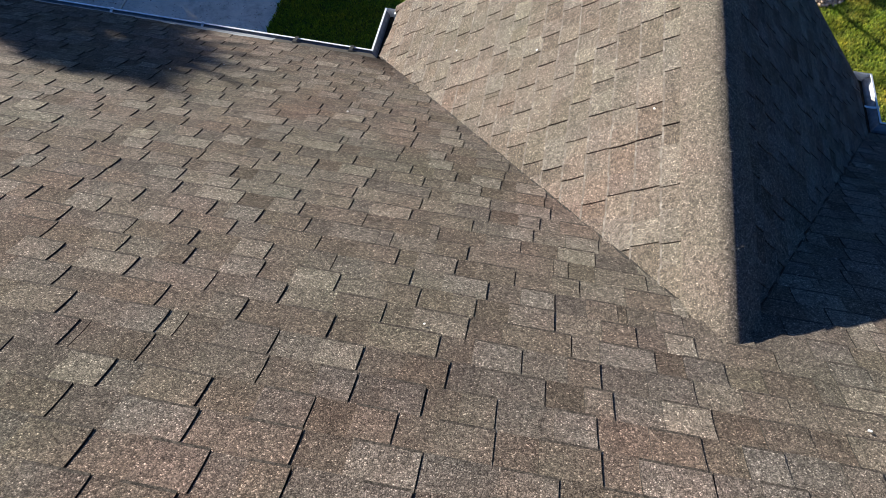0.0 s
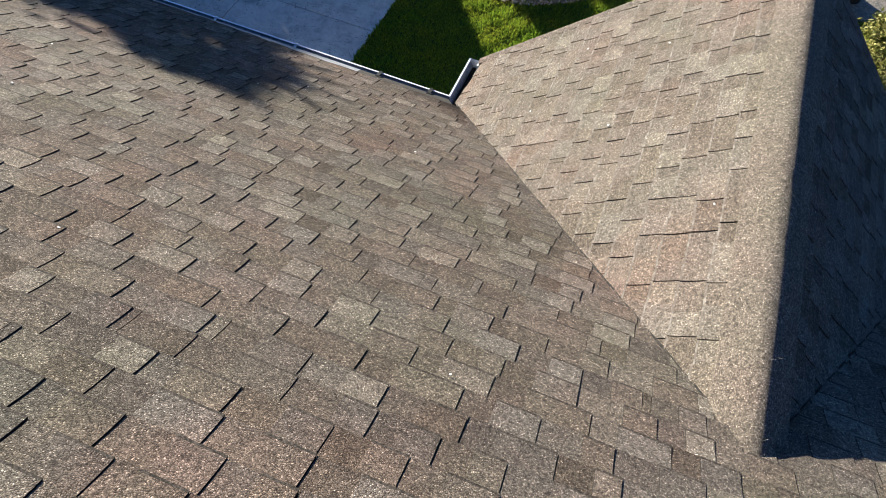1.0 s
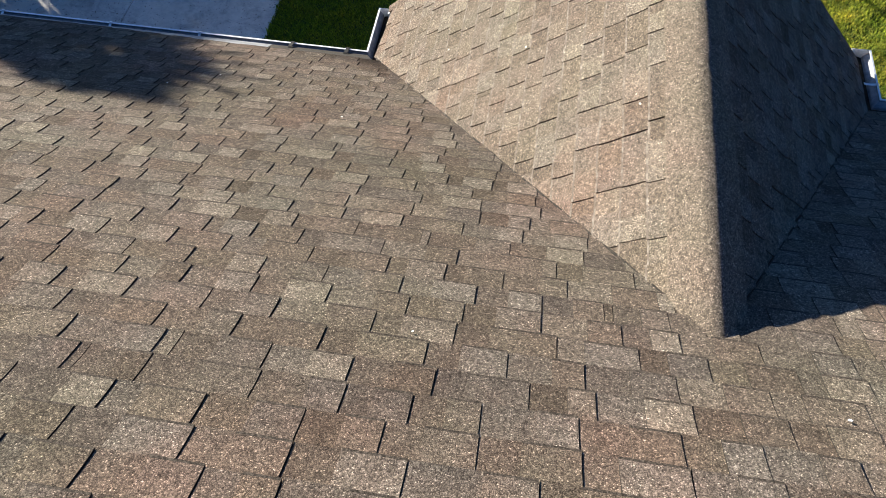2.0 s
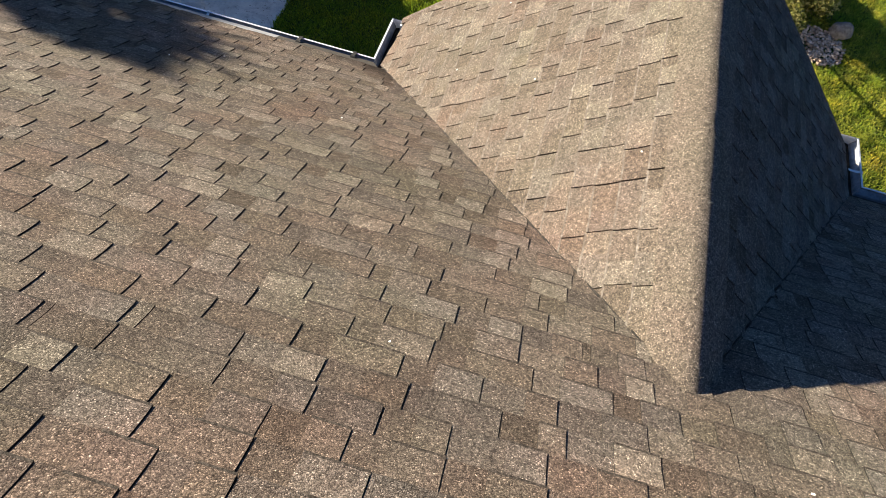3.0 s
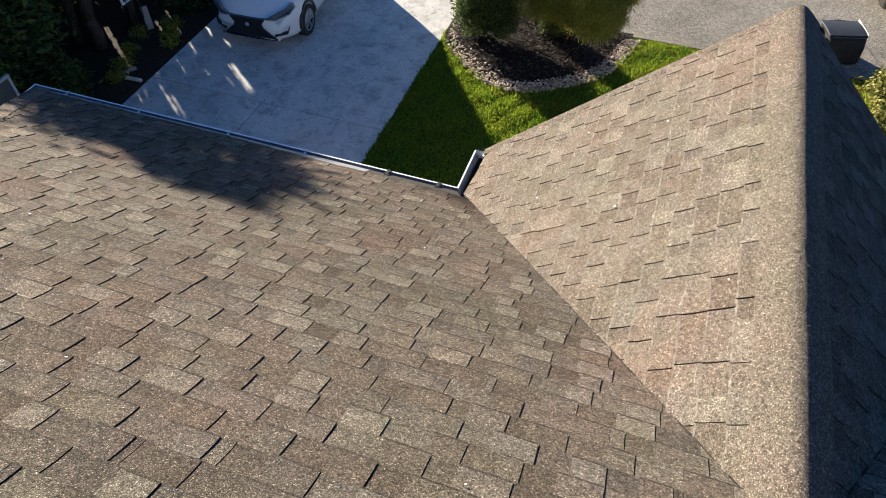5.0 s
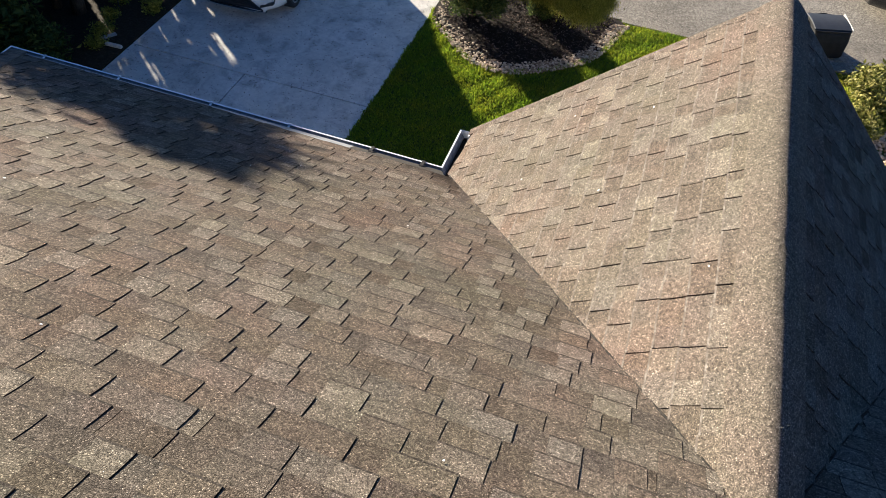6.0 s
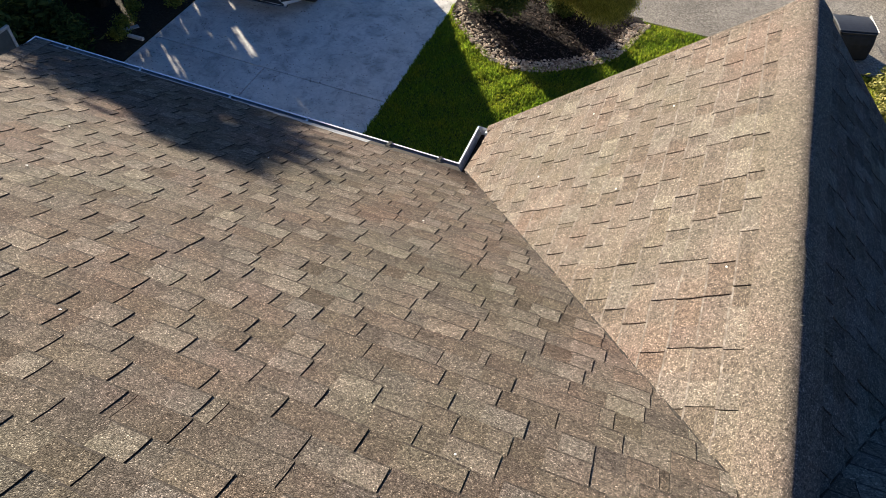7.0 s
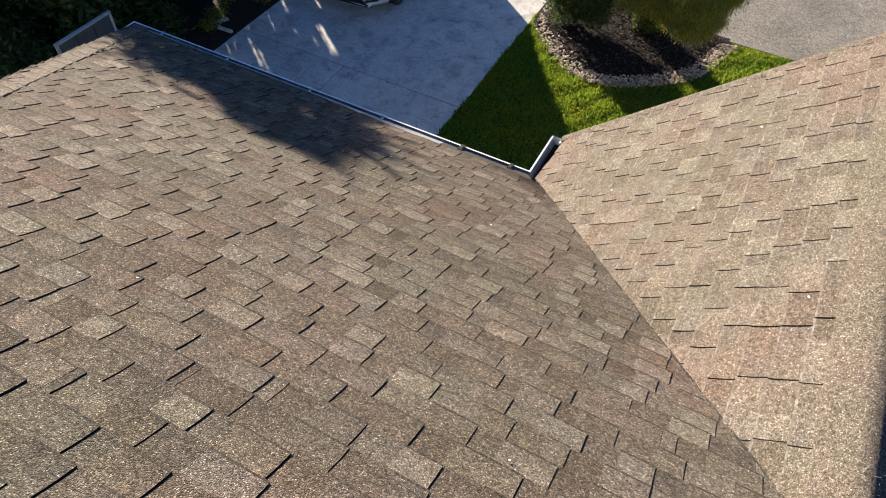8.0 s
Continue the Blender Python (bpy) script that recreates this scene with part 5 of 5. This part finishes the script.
            for p, q in zip(rr, rr[1:]):
                for i in range(n):
                    bm.faces.new((p[i], p[i + 1], q[i + 1], q[i]))
            part("wheel_arch", bm, M_BLACK, owner)
    # pinched grille with a lower lip
    bm = bm_new()
    pts = [(-0.40, 0.74), (0.40, 0.74), (0.30, 0.60), (0.33, 0.52), (0.60, 0.29), (-0.60, 0.29), (-0.33, 0.52), (-0.30, 0.60)]
    a = [bm.verts.new((x, -0.03 + 0.18 * (abs(x) / W) ** 3, z)) for x, z in pts]
    b = [bm.verts.new((x, 0.05 + 0.18 * (abs(x) / W) ** 3, z)) for x, z in pts]
    bm.faces.new(a)
    for i in range(len(a)):
        j = (i + 1) % len(a)
        bm.faces.new((a[i], b[i], b[j], a[j]))
    grille = part("grille", bm, M_BLACK, owner, "black pinched mesh grille")
    for k in range(8):
        z = 0.34 + k * 0.048
        w = 0.52 - 0.22 * min(1, k / 5)
        bm = bm_new()
        add_box(bm, (-w, -0.038, z), (w, -0.028, z + 0.01))
        part("grille_bar", bm, M_BLACK, grille)
    bm = bm_new()
    bmesh.ops.create_circle(bm, cap_ends=True, radius=0.05, segments=20, matrix=pose(0, -0.045, 0.60, 90, 0, 0))
    part("badge", bm, M_CHROME, grille)
    bm = bm_new()
    lipr = []
    for i in range(13):
        x = -0.66 + 1.32 * i / 12
        y = -0.05 + 0.18 * (abs(x) / W) ** 3
        lipr.append([bm.verts.new((x, y + o, z)) for o, z in ((0.0, 0.245), (0.0, 0.275), (0.08, 0.28), (0.08, 0.235))])
    for p, q in zip(lipr, lipr[1:]):
        for i in range(4):
            bm.faces.new((p[i], p[(i + 1) % 4], q[(i + 1) % 4], q[i]))
    part("bumper_lip", bm, M_CHROME, owner, "pale bumper lip")
    owner.matrix_world = m
    return owner


car("car", "white crossover car with a black grille parked on the driveway", M_CAR_WHITE, pose(-6.06, 5.40, 0.022, 0, 0, 3) @ Matrix.Diagonal((0.94, 0.82, 0.90, 1.0)))
car("car", "dark parked car at the far side of the street", M_CAR_DARK, pose(10.0, 11.95, 0.012, 0, 0, 97))


# ---- bin at the street ----
def wheeled_bin(m):
    """A squat tub that flares to its rim, under a thin lid with a turned-up side."""
    owner = thing("wheeled_bin", "squat black wheeled bin with a thin grey lid", "bin")
    bm = bm_new()
    rings = []
    for z, hx, y0, y1 in ((0.05, 0.345, -0.33, 0.26), (0.09, 0.36, -0.345, 0.27), (0.40, 0.36, -0.325, 0.28), (0.56, 0.345, -0.29, 0.285), (0.585, 0.345, -0.272, 0.30), (0.63, 0.35, -0.276, 0.305)):
        ring = []
        for cx, cy, a0 in ((hx - 0.06, y1 - 0.06, 0), (-hx + 0.06, y1 - 0.06, 90), (-hx + 0.06, y0 + 0.06, 180), (hx - 0.06, y0 + 0.06, 270)):
            for k in range(5):
                a = radians(a0 + 22.5 * k)
                ring.append(bm.verts.new((cx + 0.06 * math.cos(a), cy + 0.06 * math.sin(a), z)))
        rings.append(ring)
    n = len(rings[0])
    for p, q in zip(rings, rings[1:]):
        for i in range(n):
            bm.faces.new((p[i], p[(i + 1) % n], q[(i + 1) % n], q[i]))
    bm.faces.new(rings[0][::-1])
    bm.faces.new(rings[-1])
    part("body", bm, M_BIN, owner)
    bm = bm_new()
    rows = []
    for i in range(9):
        y = -0.215 + 0.535 * i / 8
        z = 0.645 + 0.022 * math.sin(math.pi * i / 8)
        rows.append([bm.verts.new((x, y, z + h)) for x, h in ((-0.36, -0.012), (-0.345, 0.0), (0.345, 0.0), (0.37, -0.03), (0.355, -0.035), (-0.352, -0.035))])
    for p, q in zip(rows, rows[1:]):
        for i in range(6):
            bm.faces.new((p[i], p[(i + 1) % 6], q[(i + 1) % 6], q[i]))
    bm.faces.new(rows[0])
    bm.faces.new(rows[-1])
    lid = part("lid", bm, M_LID, owner, "thin grey slightly domed lid")
    bm = bm_new()
    rows = []
    for i in range(9):
        y = -0.215 + 0.535 * i / 8
        z = 0.640 + 0.035 * i / 8
        rows.append([bm.verts.new((x, y, h)) for x, h in ((0.352, 0.635), (0.374, 0.635), (0.380, z + 0.012), (0.368, z + 0.018))])
    for p, q in zip(rows, rows[1:]):
        for i in range(4):
            bm.faces.new((p[i], p[(i + 1) % 4], q[(i + 1) % 4], q[i]))
    bm.faces.new(rows[0])
    bm.faces.new(rows[-1])
    part("rim", bm, M_LID_EDGE, lid, "pale turned-up edge of the lid")
    bm = bm_new()
    limb(bm, (-0.27, 0.34, 0.60), (0.27, 0.34, 0.60), 0.016, 0.016)
    part("handle", bm, M_BIN, owner)
    for y in (-0.27, 0.20):
        bm = bm_new()
        bmesh.ops.create_cone(bm, cap_ends=True, radius1=0.10, radius2=0.10, depth=0.05, segments=24, matrix=pose(-0.45, y, 0.52, 78, 0, -14))
        w = part("wheel", bm, M_RUBBER, owner)
        for k in range(3):
            bm = bm_new()
            add_box(bm, (-0.06, -0.008, -0.028), (0.06, 0.008, 0.028), pose(-0.45, y, 0.52, 78, 0, -14) @ pose(0, 0, 0, 0, 0, 60 * k + 15))
            part("spoke", bm, M_PALE, w, "pale wheel spoke")
    bm = bm_new()
    limb(bm, (-0.45, -0.25, 0.52), (-0.45, 0.19, 0.52), 0.012, 0.012)
    part("axle", bm, M_BIN, owner)
    bm = bm_new()
    add_box(bm, (-0.46, -0.10, 0.46), (-0.33, 0.04, 0.53))
    part("axle_bracket", bm, M_BIN, owner)
    owner.matrix_world = m
    return owner


wheeled_bin(pose(4.79, 8.92, 0.022, 0, 0, 17) @ Matrix.Diagonal((1.0, 1.0, 0.9, 1.0)))
# ---- small things by the driveway ----
def plank(name, label, category, size, material, m):
    bm = bm_new()
    x, y, z = size
    add_box(bm, (-x / 2, -y / 2, 0), (x / 2, y / 2, z))
    bmesh.ops.bevel(bm, geom=bm.edges[:], offset=min(size) * 0.2, segments=2, affect="EDGES")
    ob = tagged(part(name, bm, material), label, category)
    ob.matrix_world = m


plank("marker_post", "short white marker post standing in the leaf litter", "post", (0.13, 0.05, 0.5), M_WOOD, pose(-8.39, 5.30, 0.02, 0, 0, 45))
plank("edging_block", "pale concrete edging block beside the driveway", "edging block", (0.34, 0.07, 0.06), M_CONC, pose(-7.63, 3.69, 0.02, 0, 0, 2))
plank("board", "short white board lying on the leaf litter", "board", (0.32, 0.10, 0.02), M_WOOD, pose(-7.92, 3.90, 0.022, 0, 0, 56))
plank("board", "narrow white stick lying on the leaf litter", "board", (0.17, 0.025, 0.02), M_WOOD, pose(-8.66, 5.03, 0.022, 0, 0, 85))

sign = thing("yard_sign", "small dark blue sign in a white frame on two stakes", "sign")
bm = bm_new()
add_box(bm, (-8.25, 4.70, 0.94), (-8.235, 5.03, 1.36))
part("panel", bm, M_SIGN, sign, "dark blue panel")
for y0, y1, z0, z1 in ((4.66, 5.07, 0.90, 0.94), (4.66, 5.07, 1.36, 1.40), (4.66, 4.70, 0.94, 1.36), (5.03, 5.07, 0.94, 1.36)):
    bm = bm_new()
    add_box(bm, (-8.256, y0, z0), (-8.226, y1, z1))
    part("frame_bar", bm, M_TRIM, sign, "white frame bar")
for y in (4.72, 5.01):
    bm = bm_new()
    limb(bm, (-8.262, y, 0.0), (-8.262, y, 1.30), 0.01, 0.01)
    part("stake", bm, M_BLACK, sign)


def fallen_leaf(c):
    x, y, z = c
    a, l, w = rng.uniform(0, 6.28), rng.uniform(0.008, 0.024), rng.uniform(0.005, 0.011)
    dx, dy = math.cos(a), math.sin(a)
    return ([(x - dx * l, y - dy * l, z), (x - dy * w, y + dx * w, z + rng.uniform(0.002, 0.012)), (x + dx * l, y + dy * l, z + 0.004), (x + dy * w, y - dx * w, z + 0.002)], [(0, 1, 2), (0, 2, 3)])


pts = []
while len(pts) < 330:
    x, y = rng.uniform(DX0 + 0.05, DX1), rng.uniform(1.0, 8.3)
    if rng.random() < 0.25 + 0.75 * max(0.0, math.sin(x * 1.9 + 1.0) * math.sin(y * 1.3)):
        pts.append((x, y, 0.0235))
tagged(new("fallen_leaves", scatter_mesh("fallen_leaves", pts, fallen_leaf, M_CHIP)), "scattered dry brown leaves on the concrete", "leaves", kind="stuff")

# ---- pale flecks and bits lying on the shingles ----
def fleck(frame_m, u, v, s, seed):
    r = random.Random(seed)
    bm = bm_new()
    bmesh.ops.create_icosphere(bm, subdivisions=1, radius=1.0)
    for q in bm.verts:
        q.co = Vector((q.co.x * s * r.uniform(0.5, 1.3), q.co.y * s * r.uniform(0.4, 1.0), q.co.z * s * 0.3))
    ob = part("fleck", bm, M_FLECK)
    ob.matrix_world = frame_m @ pose(u, v, 0.015, 0, 0, r.uniform(0, 180))
    tagged(ob, "small white fleck stuck to the shingles", "debris", "flecks on the roof")


for i, (x, y) in enumerate(((1.39, -0.99), (2.02, -1.9), (1.05, 0.1), (1.6, -0.2), (0.8, -0.55))):
    fleck(MB, -y, x * lb, 0.009, i)
for i, (x, y) in enumerate(((-0.55, -3.55), (2.62, -3.62), (-1.2, -1.3), (-2.4, -1.9), (-0.95, -1.0), (0.2, -1.55), (1.1, -3.5), (-1.9, -2.6))):
    fleck(MA, -x, -y * la, 0.007 + 0.002 * (i % 2), 10 + i)


# fine dry fibres that stand along the ridge
verts, faces = [], []
for i in range(240):
    y = rng.uniform(RID_Y, GY)
    x = HW + rng.gauss(0.012, 0.03)
    z = zb(HW) + 0.026 - 0.8 * abs(x - HW)
    a, l, e = rng.uniform(0, 6.283), rng.uniform(0.008, 0.026), rng.uniform(0.2, 1.3)
    d = Vector((math.cos(a) * math.cos(e), math.sin(a) * math.cos(e), math.sin(e))) * l
    b = len(verts)
    verts += [(x - 0.0006, y - 0.0006, z - 0.006), (x + 0.0006, y + 0.0006, z - 0.006), (x + d.x, y + d.y, z + d.z)]
    faces.append((b, b + 1, b + 2))
me = bpy.data.meshes.new("fibre")
me.from_pydata(verts, [], faces)
me.materials.append(M_FIBRE)
tagged(new("ridge_fibre", me), "fine pale dry fibres caught along the ridge cap", "fibre", kind="stuff")


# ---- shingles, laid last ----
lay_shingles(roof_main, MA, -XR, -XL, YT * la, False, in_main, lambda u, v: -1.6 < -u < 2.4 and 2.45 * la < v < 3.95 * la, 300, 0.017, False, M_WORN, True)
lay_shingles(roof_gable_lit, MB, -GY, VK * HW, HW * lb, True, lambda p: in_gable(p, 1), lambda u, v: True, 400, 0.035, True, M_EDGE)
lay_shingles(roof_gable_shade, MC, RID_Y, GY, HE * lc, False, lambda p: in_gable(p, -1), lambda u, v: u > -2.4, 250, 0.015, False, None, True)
lay_shingles(roof_hip, ML, 0, 2 * YT, HK * YT * ll, True, in_hip, lambda u, v: False)
lay_shingles(roof_back, MK, XL, XR, YT * la, True, in_back, lambda u, v: False)
